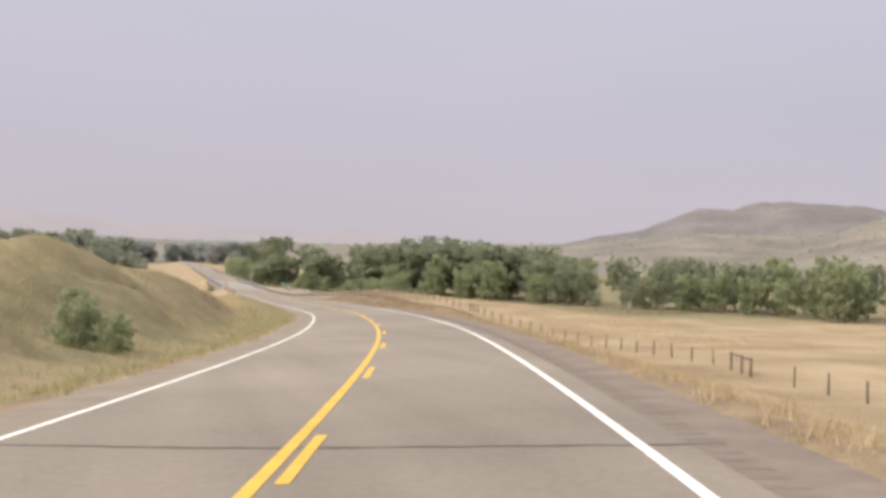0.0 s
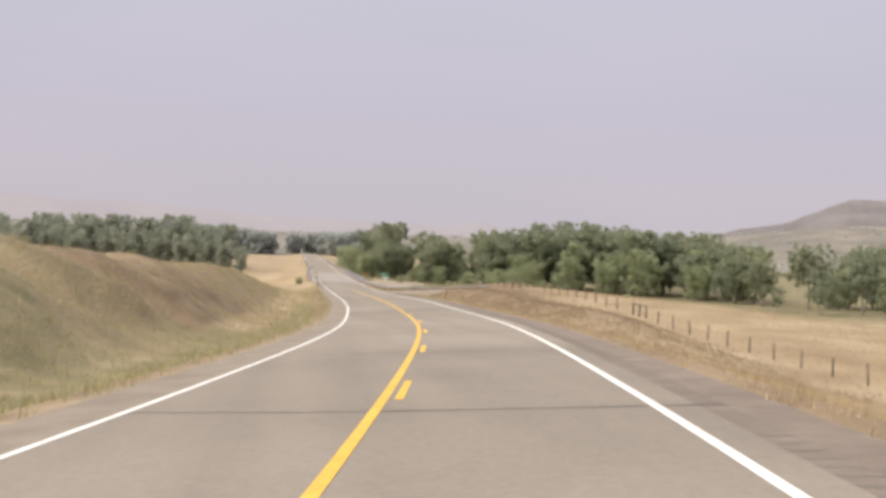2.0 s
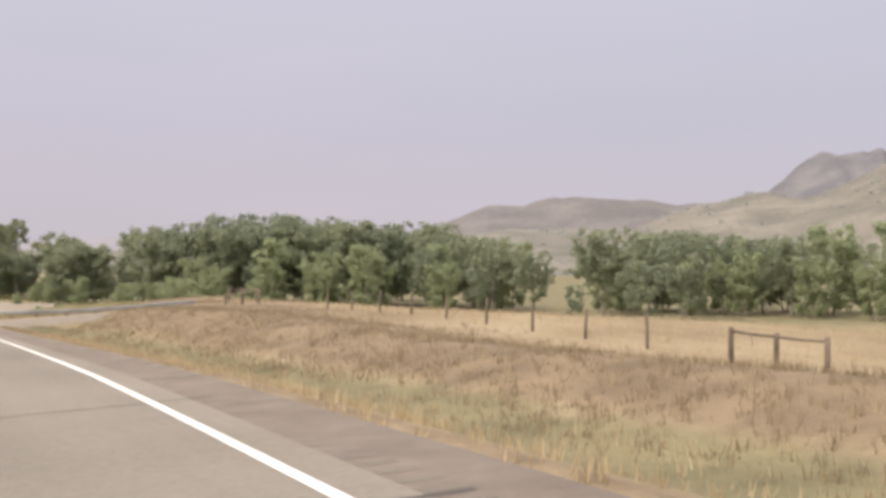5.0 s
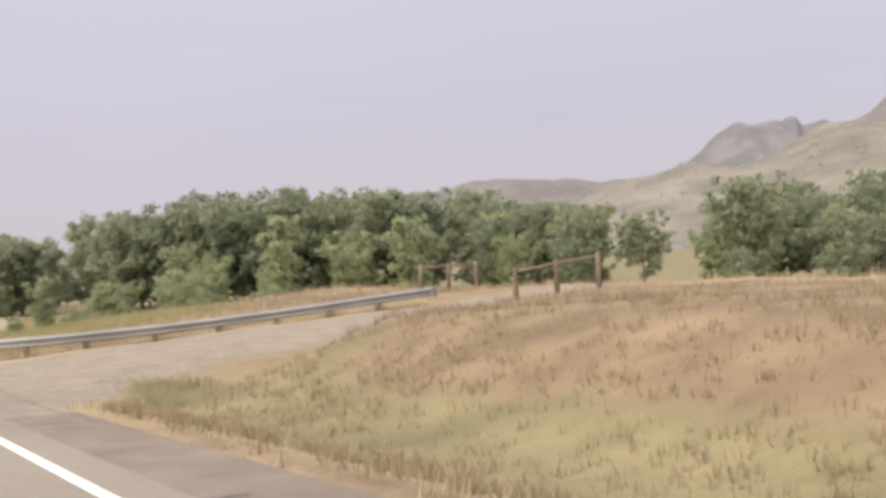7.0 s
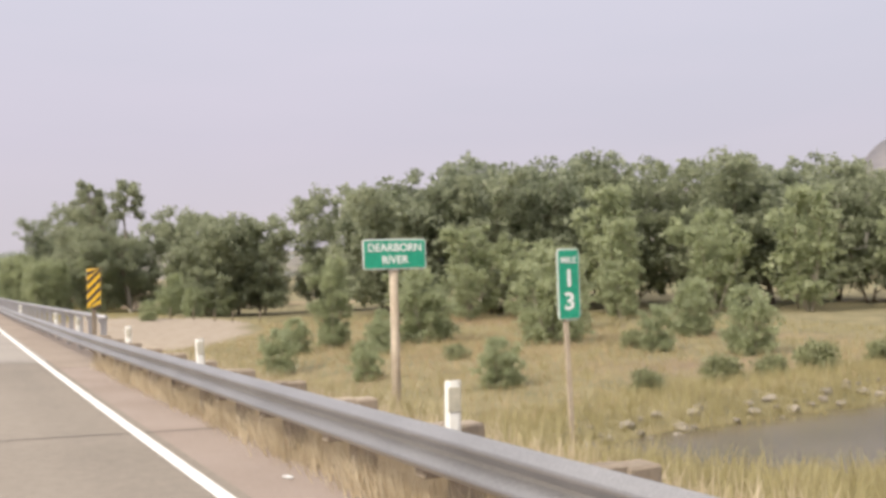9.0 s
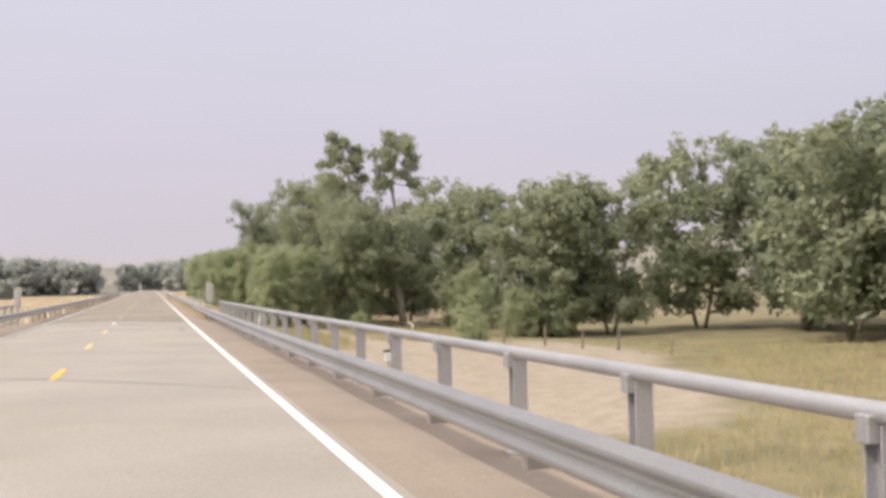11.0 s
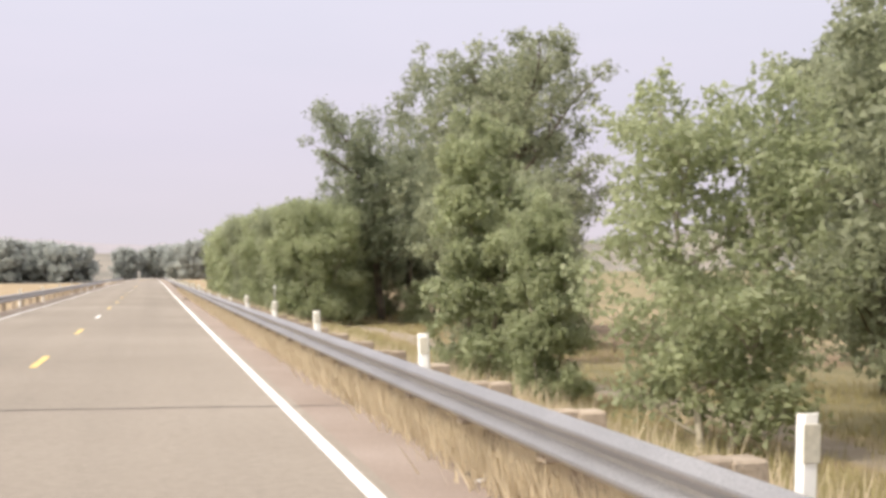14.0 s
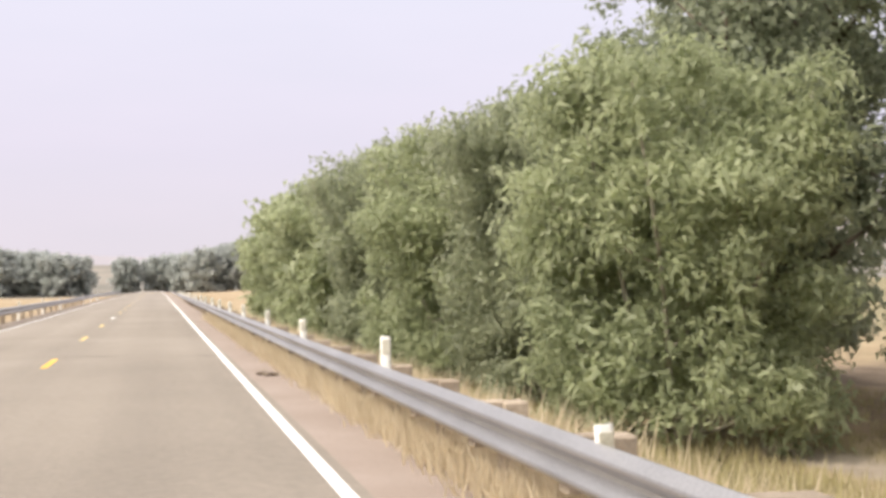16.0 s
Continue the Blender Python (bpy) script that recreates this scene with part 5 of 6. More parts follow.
def tufted_tree(x, y, crowns):
    """A tall leaning cottonwood whose forks carry airy crowns of their own."""
    rng, rng_np = random.Random(10), np.random.default_rng(10)
    z = float(ground(x, y))
    ob = thing("cottonwood_tree", "tall cottonwood with two airy crowns on pale bare limbs", "tree", ROADSIDE, at=Matrix.Translation((x, y, z)))
    puffs = []
    Geo().tube([(0, 0, -0.4), (-0.4, 0.3, 2.5), (-0.9, 0.7, 5.0), (-1.1, 1.0, 6.6)], [0.36, 0.3, 0.26, 0.22], 10).put("trunk", GREY_BARK, ob, smooth=True)
    for cx, cy, cz, wide, high in crowns:
        c = Vector((cx - x, cy - y, cz - z))
        g = Geo()
        fork = Vector((-1.1, 1.0, 6.4))
        path = [fork, fork.lerp(c, 0.4) + Vector((0.45, 0.2, -0.2)), fork.lerp(c, 0.75) + Vector((-0.15, 0, 0)), c + Vector((0.2, 0, high * 0.3)), c + Vector((0.1, 0, high * 0.75))]
        g.tube(path, [0.2, 0.16, 0.12, 0.08, 0.03], 8)
        for k in range(16):
            a, base = 2.4 * k + cx, path[2].lerp(path[4], k / 17)
            u = k / 15
            tip = c + Vector((math.cos(a) * wide * rng.uniform(0.55, 0.9), math.sin(a) * wide * rng.uniform(0.5, 0.9), high * (-0.75 + 1.6 * u)))
            if u > 0.75:
                tip = tip.lerp(Vector((c.x, c.y, tip.z)), 0.55)
            mid = base.lerp(tip, 0.5) + Vector((0, 0, -0.2))
            g.tube([base, mid, tip], [0.05, 0.035, 0.012], 5)
            s = rng.uniform(0.55, 0.95)
            puffs.append((tuple(tip), (s, s, s * 0.85)))
            puffs.append((tuple(mid.lerp(tip, 0.5) + Vector((rng.uniform(-0.4, 0.4), rng.uniform(-0.4, 0.4), 0.3))), (s * 0.7, s * 0.7, s * 0.6)))
        g.put("limb", GREY_BARK, ob, smooth=True)
    for k in range(26):
        a = 2.4 * k
        s = rng.uniform(0.8, 1.2)
        puffs.append(((math.cos(a) * rng.uniform(0.6, 3.0) - 0.8, math.sin(a) * rng.uniform(0.6, 3.0) + 0.8, rng.uniform(3.6, 9.6)), (s, s, s * 0.8)))
    crown_part(ob, puffs, 0.2, 32, LEAF, rng_np, 0.0, 1.6)


ROADSIDE = "trees along the road beyond the river"
tufted_tree(22.6, 372.5, [(17.9, 375.8, 11.9, 2.5, 2.9), (22.6, 375.3, 12.1, 2.4, 2.8)])
plant(near_a, [(21.8, 420.5, 1.2), (22.0, 443, 0.9)], ROADSIDE, 1)
plant(near_b, [(21.9, 427.5, 1.16), (18.0, 436.0, 1.04)], ROADSIDE, 2)
plant(near_c, [(17.4, 372.5, 0.92), (20.4, 379.5, 0.98), (17.0, 405.0, 0.7), (22.0, 385.5, 0.85), (27, 428, 0.9)], ROADSIDE, 3)
plant(mid_a, [(34.5, 392, 0.96), (34, 398.5, 1.05), (34.0, 363.0, 0.84), (47, 366, 1.1), (31.2, 360.0, 0.8), (25, 382, 0.72), (29.4, 358.5, 0.66), (44, 392, 0.55), (50, 405, 0.6), (40, 400, 0.5), (36.5, 361, 0.82), (25, 447, 0.9), (19.5, 458, 0.7)], ROADSIDE, 3)
plant(young, [(10.6, 387.6, 0.92), (14.0, 369.5, 0.8), (11.1, 383.6, 0.62)], ROADSIDE, 4)
plant(airy, [(11.9, 377.0, 0.86)], ROADSIDE, 22)
plant(young_b, [(11.2, 367.0, 0.74), (15.5, 397.0, 0.8), (17.8, 370.8, 1.0)], ROADSIDE, 5)
plant(willow, [(12.4, 430.8, 1.06), (11.8, 444.5, 1.08)], ROADSIDE, 6)
plant(willow_b, [(12.6, 438.0, 1.1), (11.6, 451, 1.12)], ROADSIDE, 7)
plant(willow_c, [(11.7, 458, 1.12), (11.7, 474, 1.14), (16, 449, 1.1), (11.7, 466, 1.14), (11.8, 483, 1.1), (12.0, 493, 1.0), (15.6, 441, 1.15)], ROADSIDE, 8)
plant(bush, [(28.0, 370.0, 1.15), (29.5, 374.5, 1.0), (30.5, 357.8, 0.95), (27, 355.5, 0.8), (24.5, 358.5, 0.75), (16.6, 361.5, 0.35), (19.8, 343.0, 0.5), (31.8, 300.5, 1.2), (36.7, 291, 1.4), (17.4, 287, 0.6), (19.5, 279, 0.45), (21.5, 297, 0.55), (22.5, 271, 0.5), (37.6, 281, 0.62), (25.5, 293, 0.5), (28, 298.5, 0.6), (-7.6, 266.0, 0.4), (-22.4, 41.5, 0.55), (-21.2, 44.5, 0.4), (40, 276, 0.85), (58, 262, 0.9), (21, 409, 0.9), (24, 399, 0.8), (19.5, 431.5, 0.7), (24.5, 436, 0.9), (20, 446, 1.0), (27, 372, 0.6), (47, 290, 0.9), (42, 300, 0.9)], "bushes in the grass", 8)
plant(sage, [(26, 265.5, 0.5), (30, 266, 0.6), (36, 267, 0.7), (44, 268, 0.8), (50, 268, 0.7), (33, 266.5, 0.5), (40, 267, 0.6), (-19, 74, 0.2), (-19, 92, 0.2), (-21, 60, 0.2), (47, 269, 0.6), (27, 285, 0.5), (38, 284, 0.6), (55, 279, 0.9), (23, 289, 0.5)], "low shrubs in the grass", 9)
GROVE = "grove beyond the field"
plant(grove_a, [(50, 343, 0.98), (61, 347, 1.05), (70, 343, 1.1), (81, 351, 1.05), (94, 343, 1.05), (93, 378, 1.08), (76, 366, 1.1), (58, 366, 1.0), (107, 361, 1.05), (89, 330, 1.05), (64, 338, 1.0), (52, 358, 0.95)], GROVE, 10, 0.95, 0.08)
plant(grove_b, [(56, 338, 1.0), (66, 357, 1.1), (74, 336, 1.05), (85, 339, 1.05), (101, 332, 1.02), (101, 314, 0.98), (108, 324, 1.0), (86, 363, 1.1), (96, 322, 0.95), (80, 328, 1.0), (52, 352, 1.0), (46, 344, 0.85)], GROVE, 11, 0.93, 0.1)
plant(grove_c, [(60, 318, 0.85), (68, 314, 0.95), (76, 310, 1.0), (82, 318, 1.05), (90, 305, 1.0), (97, 300, 1.0), (52, 322, 0.85), (104, 305, 1.0), (110, 328, 0.95), (45, 304, 0.55), (86, 299, 0.8), (72, 320, 1.0), (64, 326, 1.0), (92, 312, 1.05), (50, 330, 0.9), (56, 312, 0.6), (42, 330, 0.5), (47, 325, 0.6)], GROVE, 12, 0.95, 0.2)
EAST = "trees in the hollow beyond the field"
plant(young_b, [(25.0, 300.0, 0.74)], "bushes in the grass", 19)
plant(grove_c, [(115, 290, 0.8), (125, 298, 0.9), (135, 300, 1.2), (130, 280, 0.85), (140, 285, 1.25), (120, 272, 0.75), (145, 265, 1.1), (130, 255, 0.8), (155, 245, 1.2), (140, 232, 1.1), (150, 290, 1.25), (112, 279, 0.85), (126, 266, 0.9), (137, 248, 1.0), (150, 255, 1.1), (160, 262, 1.2), (148, 238, 1.1), (165, 230, 1.15), (150, 220, 1.05), (165, 212, 1.1)], EAST, 17, 1.0, 0.25)
plant(open_a, [(102, 272, 0.95), (97.5, 286, 0.72), (95.5, 297, 0.82), (104, 314, 0.9), (118, 285, 0.85), (133, 262, 0.9), (143, 240, 0.95), (128, 292, 1.0)], EAST, 20)
plant(open_b, [(106, 257, 1.02), (95, 253, 0.68), (90.5, 262.5, 0.42), (126.5, 271, 1.05), (90, 292, 0.6), (122, 280, 0.95), (136, 272, 1.0), (150, 248, 1.05), (104, 320, 1.0), (88, 308, 0.85)], EAST, 21)
plant(grove_b, [(160, 275, 0.85), (170, 260, 0.85), (175, 235, 0.85), (128, 289, 0.78), (146, 277, 0.85), (155, 300, 0.85), (185, 250, 0.85), (180, 215, 0.85)], EAST, 18, 1.05, 0.2)
LEFT = "trees on the low ground across the road"
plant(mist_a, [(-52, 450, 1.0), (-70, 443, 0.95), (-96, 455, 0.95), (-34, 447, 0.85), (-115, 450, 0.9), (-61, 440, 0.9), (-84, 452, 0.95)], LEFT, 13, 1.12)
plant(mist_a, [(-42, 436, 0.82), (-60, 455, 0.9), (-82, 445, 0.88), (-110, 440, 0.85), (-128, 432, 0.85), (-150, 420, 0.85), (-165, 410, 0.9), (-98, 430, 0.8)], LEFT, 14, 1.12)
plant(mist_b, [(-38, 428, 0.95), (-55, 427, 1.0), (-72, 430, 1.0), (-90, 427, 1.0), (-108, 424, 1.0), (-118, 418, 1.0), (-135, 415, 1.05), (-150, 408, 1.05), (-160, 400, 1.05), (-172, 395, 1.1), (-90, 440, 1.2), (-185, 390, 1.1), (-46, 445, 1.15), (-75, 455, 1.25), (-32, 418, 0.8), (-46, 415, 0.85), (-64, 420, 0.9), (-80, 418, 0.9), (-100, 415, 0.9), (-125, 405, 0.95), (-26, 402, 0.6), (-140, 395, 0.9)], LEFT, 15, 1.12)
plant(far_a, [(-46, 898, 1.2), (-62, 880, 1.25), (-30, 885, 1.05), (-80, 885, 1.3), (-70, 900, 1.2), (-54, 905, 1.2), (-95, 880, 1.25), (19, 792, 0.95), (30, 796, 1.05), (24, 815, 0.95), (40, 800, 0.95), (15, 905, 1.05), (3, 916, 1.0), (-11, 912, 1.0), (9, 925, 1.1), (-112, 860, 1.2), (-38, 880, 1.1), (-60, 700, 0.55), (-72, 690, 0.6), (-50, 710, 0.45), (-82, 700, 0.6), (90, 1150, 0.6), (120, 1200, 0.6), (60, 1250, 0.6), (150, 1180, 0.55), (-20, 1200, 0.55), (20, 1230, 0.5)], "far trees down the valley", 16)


# ---- verge grass ----
def tufts(name, label, count, region, blades, height, mats, seed):
    """Clumps of dry blades where region(d, y) says how thick they grow."""
    rng_np = np.random.default_rng(seed)
    d = rng_np.uniform(region[0][0], region[0][1], count)
    y = rng_np.uniform(region[1][0], region[1][1], count)
    keep = region[2](d, y) > rng_np.uniform(0, 1, count)
    d, y = d[keep], y[keep]
    x = centre(y) + d / np.cos(np.interp(y, line_y, heading))
    z = ground(x, y)
    n = len(d)
    rep = np.repeat(np.arange(n), blades)
    base = np.stack([x, y, z], -1)[rep] + rng_np.normal(size=(n * blades, 3)) * (0.09, 0.09, 0)
    h = (height * rng_np.uniform(0.55, 1.25, n))[rep] * rng_np.uniform(0.7, 1.15, n * blades)
    a = rng_np.uniform(0, 2 * math.pi, n * blades)
    side = np.stack([np.cos(a), np.sin(a), 0 * a], -1) * (0.006 + 0.007 * rng_np.uniform(size=n * blades))[:, None]
    lean = rng_np.normal(size=(n * blades, 3)) * (0.30, 0.30, 0) * h[:, None] + np.stack([0 * h, 0 * h, h], -1)
    v = np.stack([base - side * 1.3 - (0, 0, 0.04), base + side * 1.3 - (0, 0, 0.04), base + lean], 1).reshape(-1, 3)
    me = mesh_from(name, v, np.arange(len(v)).reshape(-1, 3), mats)
    return tagged(new(name, me), label, "grass", kind="stuff")


def right_verge(d, y):
    clear = 1 - gravel_at(d, y) * 1.6 * ((d > 5.6) | (y > 193))
    return np.clip((0.9 - 0.75 * smooth(10, 22, d)) * clear, 0, 1) * (0.6 + 0.4 * waves(d * 3, y, 2.5, 1.0))


tufts("verge_grass", "long dry golden grass beside the road", 34000, ((5.2, 24.0), (4.0, 235.0), lambda d, y: right_verge(d, y) * (1 - 0.85 * smooth(8, 10, d) * smooth(90, 120, y)) * (1 - 0.85 * smooth(176, 186, y) * (1 - smooth(206, 212, y)))), 6, 0.22, [DRY_GRASS], 21)
tufts("verge_grass", "tall brown seeding grass on the roadside hump", 36000, ((5.5, 24.0), (90.0, 208.0), lambda d, y: right_verge(d, y) * np.maximum(smooth(8, 10, d), smooth(176, 186, y)) * (y < lane_edge(d) - 0.5)), 6, 0.19, [BROWN_GRASS], 28)
tufts("verge_grass", "dry yellow grass under the guard rail", 17000, ((4.5, 6.0), (216.0, 262.0), lambda d, y: 0.95 - 0.5 * np.abs(d - 4.8)), 5, 0.44, [BLEACHED_GRASS], 22)
tufts("verge_grass", "dry yellow grass under the guard rail", 38000, ((4.42, 5.7), (342.0, 465.0), lambda d, y: 0.95 - 0.6 * np.abs(d - 4.6)), 5, 0.46, [BLEACHED_GRASS], 23)
FLARE_X, FLARE_Y = [p[0] for p in reversed(flare)], [p[1] for p in reversed(flare)]
tufts("verge_grass", "pale yellow grass along the flared rail", 16000, ((4.9, 21.0), (210.0, 218.5), lambda d, y: 0.95 * (np.abs(y - 0.85 - np.interp(d, FLARE_X, FLARE_Y)) < 0.6)), 5, 0.23, [BLEACHED_GRASS], 33)
tufts("meadow_grass", "tall yellow-green grass on the river bank", 30000, ((5.2, 20.0), (222.0, 262.0), lambda d, y: smooth(222, 232, y) * (0.95 - 0.75 * smooth(10, 20, d)) * (1 - smooth(240, 246, y) * smooth(13, 16, d))), 5, 0.42, [GREEN_GRASS], 24)
tufts("meadow_grass", "dry brown grass on the river bank", 14000, ((6.0, 34.0), (215.0, 250.0), lambda d, y: (0.75 - 0.4 * smooth(12, 34, d)) * (0.6 + 0.4 * waves(d, y, 2.2, 3.0))), 5, 0.25, [BROWN_GRASS], 29)
tufts("meadow_grass", "tall yellow-green grass below the road", 22000, ((6.0, 13.0), (342.0, 480.0), lambda d, y: 0.6 + 0.3 * waves(d, y, 4.0)), 5, 0.42, [GREEN_GRASS], 25)
tufts("meadow_grass", "dry tufted grass under the roadside trees", 12000, ((11.5, 24.0), (345.0, 455.0), lambda d, y: (0.7 + 0.3 * waves(d, y, 2.4, 6.0)) * (1 - 0.8 * smooth(13.0, 13.6, d) * (1 - smooth(14.6, 15.4, d)))), 5, 0.28, [GREEN_GRASS], 32)
tufts("reeds", "green reeds along the slough", 5000, ((16.0, 48.0), (258.5, 268.0), lambda d, y: 0.8 * (1 - smooth(2.0, 5.0, np.abs(y - 261.5 - 0.2 * (d - 25))))), 6, 0.55, [GREEN_GRASS], 30)
tufts("meadow_grass", "tufted green-tan grass on the river flat", 22000, ((12.0, 62.0), (264.0, 345.0), lambda d, y: 0.55 + 0.4 * waves(d, y, 5.0, 2.0) - (np.hypot((d - 14) / 16, (y - 334) / 24) < 0.9)), 4, 0.45, [GREEN_GRASS], 31)
tufts("meadow_grass", "tall tan seeding grass on the river flat", 16000, ((7.0, 50.0), (262.0, 335.0), lambda d, y: 0.5 + 0.5 * waves(d, y, 6.0, 8.0) - (np.hypot((d - 14) / 16, (y - 334) / 24) < 0.9)), 4, 0.5, [DRY_GRASS], 34)
tufts("verge_grass", "dry grass on the cut bank", 20000, ((-26.0, -4.85), (6.0, 225.0), lambda d, y: 0.85 - 0.5 * smooth(-14, -26, d)), 5, 0.24, [GREEN_GRASS], 26)
tufts("verge_grass", "dry golden field grass", 16000, ((24.0, 52.0), (90.0, 235.0), lambda d, y: 0.6 + 0.3 * waves(d, y, 6.0)), 4, 0.26, [DRY_GRASS], 27)


# ---- slough and river ----
def water_sheet(name, label, outline, z):
    g = Geo()
    n = len(outline)
    cx, cy = sum(p[0] for p in outline) / n, sum(p[1] for p in outline) / n
    g.add([(cx, cy, z)] + [(x, y, z) for x, y in outline], [(0, 1 + k, 1 + (k + 1) % n) for k in range(n)])
    return tagged(g.put(name, WATER), label, "water", kind="structure")


water_sheet("slough", "still brown slough water below the road", [(45 + 34 * math.cos(a / 24 * 2 * math.pi), 258 + 6.8 * math.cos(a / 24 * 2 * math.pi) + 8.0 * math.sin(a / 24 * 2 * math.pi)) for a in range(24)], -3.2)


def rock(seed, size):
    """A rough angular stone."""
    rng = random.Random(seed)
    ob = thing("rock", "pale angular stone at the water's edge", "rock", "stones along the slough")
    bm = bmesh.new()
    bmesh.ops.create_icosphere(bm, subdivisions=2, radius=size)
    for v in bm.verts:
        v.co *= 1 + rng.uniform(-0.22, 0.18)
        v.co.z *= 0.65
    g = Geo()
    bm.verts.index_update()
    g.add([v.co for v in bm.verts], [[v.index for v in f.verts] for f in bm.faces])
    bm.free()
    g.put("stone", ROCK, ob)
    return ob


stones, rng = [rock(k, 0.5) for k in range(4)], random.Random(31)
for k in range(70):
    x = 17 + 30 * rng.random()
    y = 260.0 + 0.2 * (x - 25) + rng.uniform(-0.9, 1.1)
    m = Matrix.Translation((x, y, float(ground(x, y)) + 0.08)) @ pose(0, 0, 0, 0, 0, rng.uniform(0, 360))
    ob = stones[k] if k < 4 else copy_thing(stones[k % 4], m)
    ob.matrix_basis = m
    ob.scale = (rng.uniform(0.15, 0.5),) * 3


# ---- small things beside the road ----
def fallen_log(points, r):
    ob = thing("fallen_log", "bleached fallen branch lying in the grass", "log", "driftwood under the trees")
    pts = [Vector((x, y, float(ground(x, y)) + up)) for x, y, up in points]
    Geo().tube(pts, [r, r * 0.9, r * 0.7, r * 0.4][:len(pts)], 7).put("stem", PALE_BARK, ob, smooth=True)
    a, b = pts[1], pts[2]
    Geo().tube([a, a + Vector((0.5, 0.3, 0.5)), a + Vector((0.8, 0.4, 0.95))], [r * 0.55, r * 0.4, r * 0.15], 6).put("branch", PALE_BARK, ob, smooth=True)


fallen_log([(22.3, 372.2, 0.2), (23.6, 373.0, 0.35), (24.8, 373.6, 0.3), (26.2, 374.6, 0.1)], 0.13)
fallen_log([(22.8, 370.8, 0.1), (24.0, 372.0, 0.2), (25.0, 373.4, 0.35), (25.8, 374.6, 0.6)], 0.11)
fallen_log([(21.0, 363.0, 0.1), (21.2, 363.8, 0.5), (21.0, 364.6, 0.7), (21.4, 365.4, 0.15)], 0.11)
meadow_post = fence_post(1.2)
for k, (x, y) in enumerate([(24.5, 343.5), (26.4, 342.3), (27.8, 340.3), (30.0, 338.0), (22.4, 345.0), (20.0, 408.0), (21.5, 403.0), (19.5, 413.0)]):
    m = Matrix.Translation((x, y, float(ground(x, y)))) @ pose(0, 0, 0, 1.5, -2.0, 40 * k)
    if k == 0:
        meadow_post.matrix_basis = m
    else:
        copy_thing(meadow_post, m)
# thin marker with a round white reflector
p = (6.7, 402.9, float(ground(6.7, 402.9)))
marker = thing("marker_post", "thin grey steel marker post with a white reflector", "marker post", at=Matrix.Translation(p))
Geo().box((0.05, 0.03, 1.0 - p[2] + 0.35), (0, 0, (1.0 - p[2] - 0.35) / 2), bevel=0.006).put("post", SIGN_BACK, marker)
Geo().tube([(0, -0.02, 0.93 - p[2]), (0, -0.035, 0.93 - p[2])], [0.065, 0.062], 16).put("reflector", SIGN_WHITE, marker, "round white reflector")
# little roofed box on a post below the bridge
p = (9.6, 318.9, float(ground(9.6, 318.9)))
gauge = thing("gauge_box", "small white box with a green roof on a post", "box", at=Matrix.Translation(p) @ pose(0, 0, 0, 0, 0, -25))
Geo().box((0.09, 0.09, -1.0 - p[2] + 0.4), (0, 0.0, (-1.0 - p[2] - 0.4) / 2), bevel=0.008).put("post", PALE_WOOD, gauge)
body = Geo().box((0.2, 0.16, 0.30), (0, 0, -0.86 - p[2]), bevel=0.01).put("body", SIGN_WHITE, gauge, "white painted front")
g = Geo()
g.sweep([[Vector((-0.15, y, -0.72)), Vector((-0.13, y, -0.66)), Vector((0, y, -0.60)), Vector((0.13, y, -0.66)), Vector((0.15, y, -0.72))] for y in (-0.11, 0.11)], closed=False)
g.sweep([[Vector((-0.15, y, -0.72)), Vector((0, y, -0.70)), Vector((0.15, y, -0.72))] for y in (-0.11, 0.11)])
g.add([(-0.15, -0.11, -0.72), (-0.13, -0.11, -0.66), (0, -0.11, -0.60), (0.13, -0.11, -0.66), (0.15, -0.11, -0.72), (0, -0.11, -0.70)], [(0, 1, 2, 3, 4, 5)])
g.put("roof", DARK_GREEN, gauge, "dark green roof", at=Matrix.Translation((0, 0, -p[2])))
Geo().box((0.11, 0.004, 0.07), (0, -0.082, -0.83 - p[2])).box((0.11, 0.004, 0.05), (0, -0.082, -0.93 - p[2])).put("lettering", SIGN_TEXT_GREY, gauge, "unreadable dark writing")
# small sign across the road, seen from behind
p = (-6.6, 410.3, float(ground(-6.6, 410.3)))
back_sign = thing("small_sign", "small grey sign on a thin post across the road", "road sign", at=Matrix.Translation(p))
rounded(Geo(), 0.6, 0.42, 0.04, 0.01).put("plate", SIGN_BACK, back_sign, at=Matrix.Translation((0, 0, 1.45 - p[2])))
Geo().box((0.06, 0.05, 1.6 - p[2] + 0.4), (0, 0.035, (1.6 - p[2] - 0.4) / 2), bevel=0.006).put("post", PALE_WOOD, back_sign)


def debris(d, y, size, mat, seed):
    rng = random.Random(seed)
    ob = thing("debris", "scrap of torn rubber or stone on the shoulder", "debris", "litter on the shoulder", at=Matrix.Translation(on_road(d, y, 0.01)))
    g = Geo()
    for k in range(4):
        g.box((size * rng.uniform(0.4, 1), size * rng.uniform(0.4, 1), size * 0.35), (rng.uniform(-size, size), rng.uniform(-size, size), size * 0.17), (rng.uniform(-15, 15), rng.uniform(-15, 15), rng.uniform(0, 90)), bevel=size * 0.08)
    g.put("scrap", mat, ob)


for k, (d, y, size, mat) in enumerate([(4.40, 367.4, 0.05, TAR), (4.05, 430.0, 0.16, POST_WOOD), (4.2, 343.6, 0.05, BROWN_WOOD), (4.2, 239.6, 0.05, SIGN_WHITE), (4.42, 367.1, 0.04, SIGN_WHITE), (4.1, 334.0, 0.06, DECK)]):
    debris(d, y, size, mat, k)


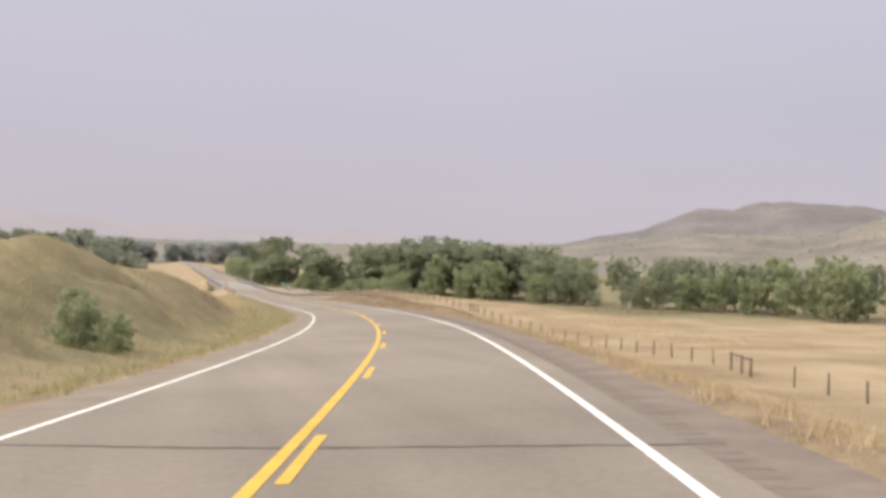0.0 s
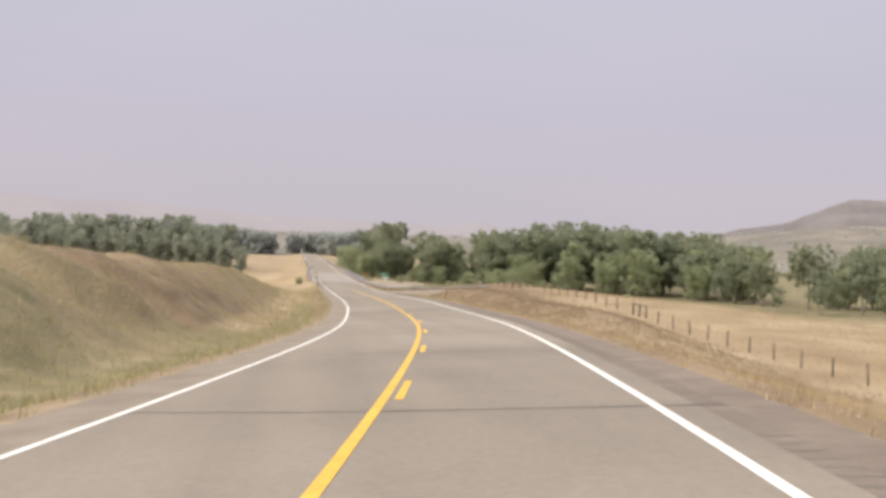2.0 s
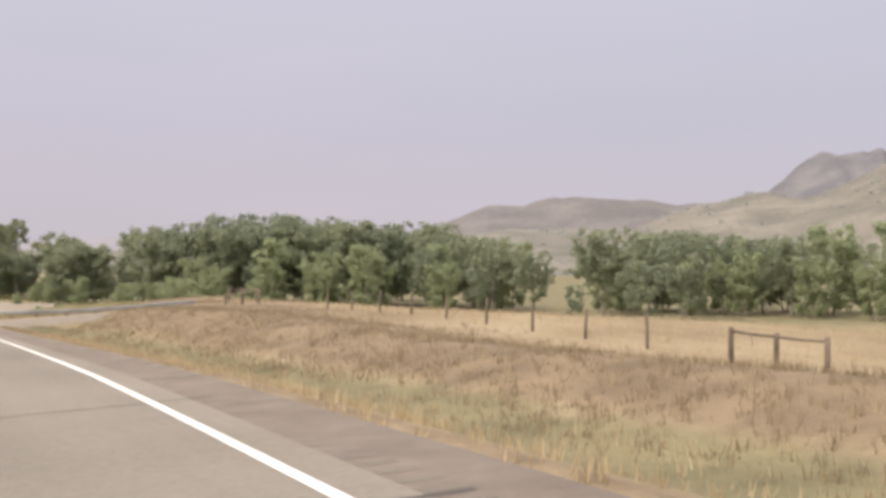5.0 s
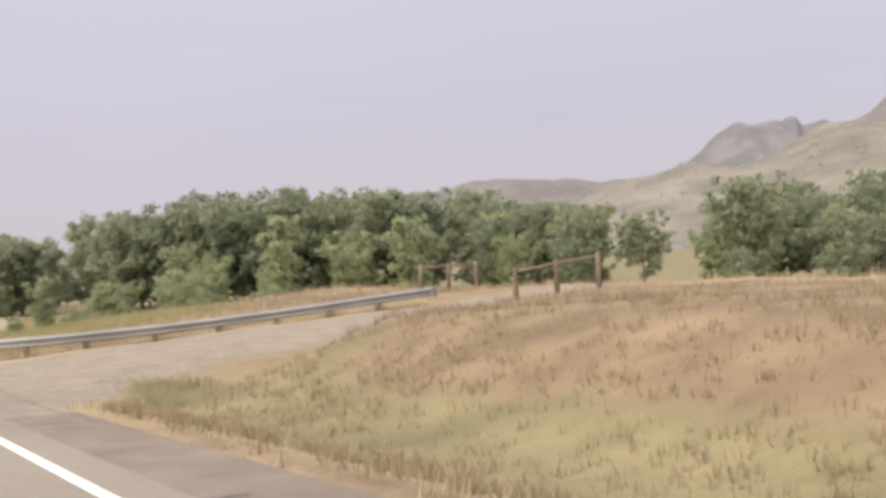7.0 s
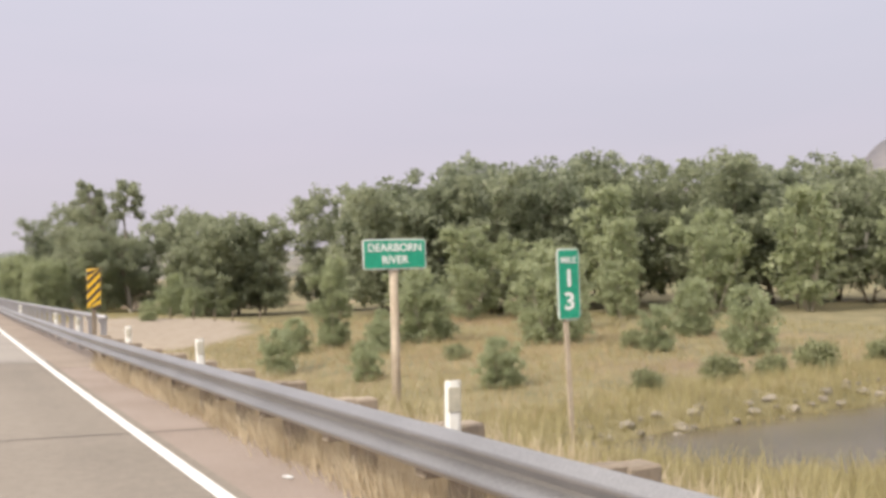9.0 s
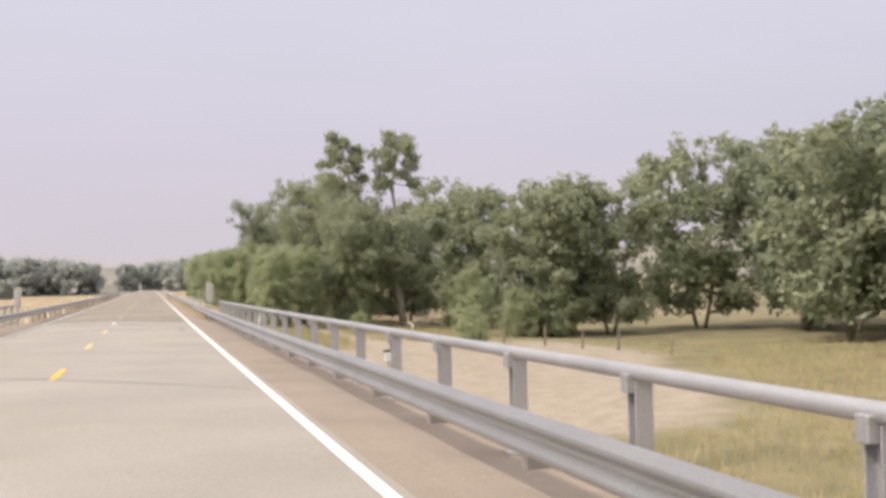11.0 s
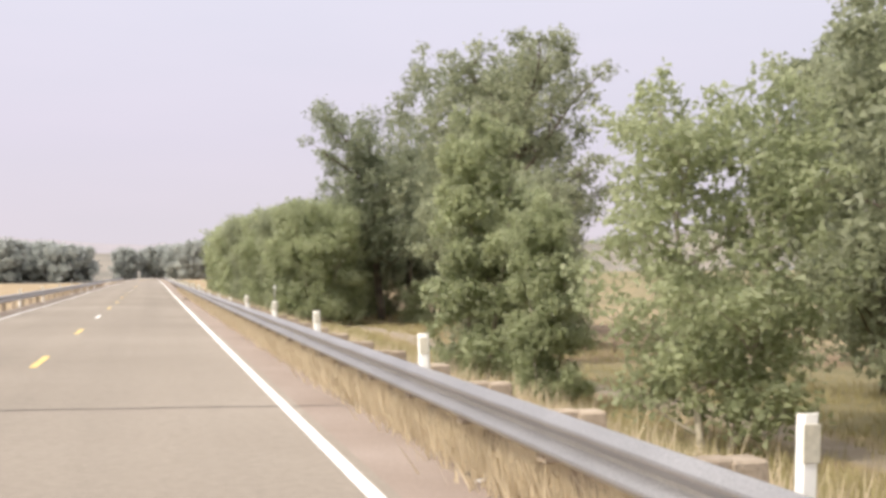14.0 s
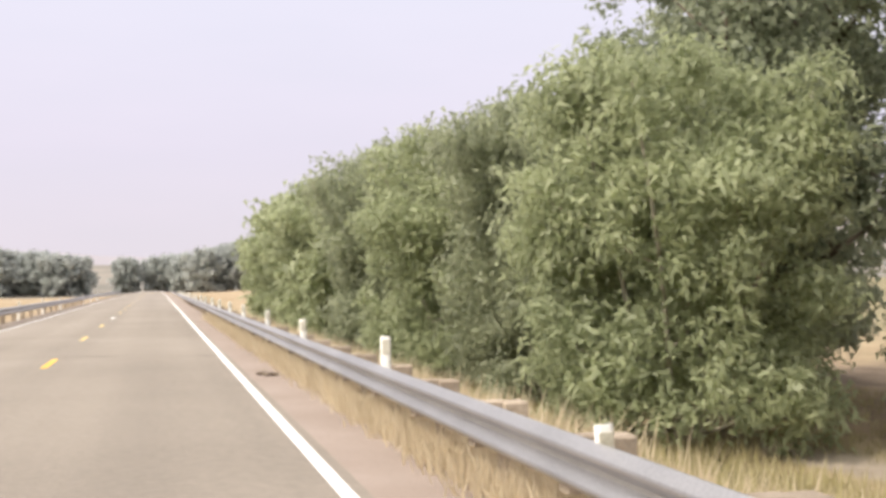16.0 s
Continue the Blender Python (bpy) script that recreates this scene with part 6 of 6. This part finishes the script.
# ---- distant hills ----
def hill(name, label, mat, bearings, ranges, height, nb=90, nr=24, seed=1.0):
    """A far ridge as a sheet over bearing (degrees right of +y) and range from the valley."""
    b = np.linspace(*bearings, nb)
    r = np.linspace(*ranges, nr)
    bb, rr = np.meshgrid(b, r)
    x, y = rr * np.sin(np.radians(bb)), 150 + rr * np.cos(np.radians(bb))
    t = (rr - ranges[0]) / (ranges[1] - ranges[0])
    z = height(bb, t) - 3
    gully = 0.10 * np.abs(waves(x, y, 45.0, seed)) + 0.06 * waves(x, y, 19.0, seed + 2) + 0.06 * waves(x, y, 110.0, seed + 1)
    z = z * (1 - gully * (1 - t * 0.3))
    i = np.arange(nb * nr).reshape(nr, nb)
    f = np.stack([i[:-1, :-1], i[:-1, 1:], i[1:, 1:], i[1:, :-1]], -1).reshape(-1, 4)
    m = mesh_from(name, np.stack([x, y, z], -1).reshape(-1, 3), f, [mat])
    m.polygons.foreach_set("use_smooth", np.ones(len(f), bool))
    return tagged(new(name, m), label, "hill", kind="structure")


def ridge(b, points):
    return np.interp(b, [p[0] for p in points], [p[1] for p in points])


def front(t):
    return smooth(0, 0.75, t)


hill("hill_bench", "low tan benches across the valley", HILL_NEAR, (-50, 70), (650, 1500),
     lambda b, t: front(t) * (12 + ridge(b, [(-50, 16), (-20, 14), (0, 12), (15, 16), (22, 24), (30, 42), (34, 46), (37, 44), (40, 66), (43, 82), (46, 80), (48, 98), (50, 116), (56, 130), (70, 150)])), 220, 40)
hill("hill_ridge", "long hill with smoky haze put into its grey-brown colour", HILL_HAZED, (14, 48), (1300, 2100),
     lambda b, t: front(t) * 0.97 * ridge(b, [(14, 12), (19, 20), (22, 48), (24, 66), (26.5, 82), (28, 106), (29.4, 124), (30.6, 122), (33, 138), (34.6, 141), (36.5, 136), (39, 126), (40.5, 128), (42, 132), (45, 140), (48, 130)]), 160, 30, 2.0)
hill("butte", "steep rocky butte with a flat broken top, colour blued for haze", BUTTE_HAZED, (38, 56), (2000, 2600),
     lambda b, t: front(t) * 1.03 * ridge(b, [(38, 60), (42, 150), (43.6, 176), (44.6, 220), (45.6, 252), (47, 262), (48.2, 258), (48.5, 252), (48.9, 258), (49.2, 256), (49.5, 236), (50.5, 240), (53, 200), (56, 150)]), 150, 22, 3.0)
hill("mountain", "high grassy mountain slope", HILL_HAZED, (49, 80), (1250, 2400),
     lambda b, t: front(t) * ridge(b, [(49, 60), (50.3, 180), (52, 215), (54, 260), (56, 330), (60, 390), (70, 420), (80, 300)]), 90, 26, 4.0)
hill("backdrop_hills", "faint backdrop hills with smoky haze added as emission", HAZE_GLOW_HILL, (-60, 40), (3300, 4300),
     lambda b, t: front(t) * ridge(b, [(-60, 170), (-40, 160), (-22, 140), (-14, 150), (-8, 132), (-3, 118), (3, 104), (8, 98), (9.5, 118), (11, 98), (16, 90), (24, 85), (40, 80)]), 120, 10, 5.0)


# dark shrubs dotted over the benches
def hill_shrubs(count, seed):
    rng_np = np.random.default_rng(seed)
    down = bpy.data.objects["hill_bench"].data
    co = np.empty(len(down.vertices) * 3, np.float32)
    down.vertices.foreach_get("co", co)
    co = co.reshape(40, 220, 3)
    i, j = rng_np.integers(2, 36, count), rng_np.integers(90, 218, count)
    u, w = rng_np.uniform(size=(count, 1)), rng_np.uniform(size=(count, 1))
    c = co[i, j] * (1 - u) * (1 - w) + co[i + 1, j] * u * (1 - w) + co[i, j + 1] * (1 - u) * w + co[i + 1, j + 1] * u * w
    n = 14
    size = rng_np.uniform(0.6, 2.2, (count, 1, 1))
    p = c[:, None, :] + rng_np.normal(size=(count, n, 3)) * size * (0.7, 0.7, 0.35) + (0, 0, 0.8)
    tri = p[:, :, None, :] + rng_np.normal(size=(count, n, 3, 3)) * size[..., None] * 0.6
    v = tri.reshape(-1, 3)
    tagged(new("hill_shrubs", mesh_from("hill_shrubs", v, np.arange(len(v)).reshape(-1, 3), [LEAF_FAR_HAZED])), "junipers and brush dotted over dry hills, haze put into the leaf colour", "brush", kind="stuff")


hill_shrubs(900, 41)
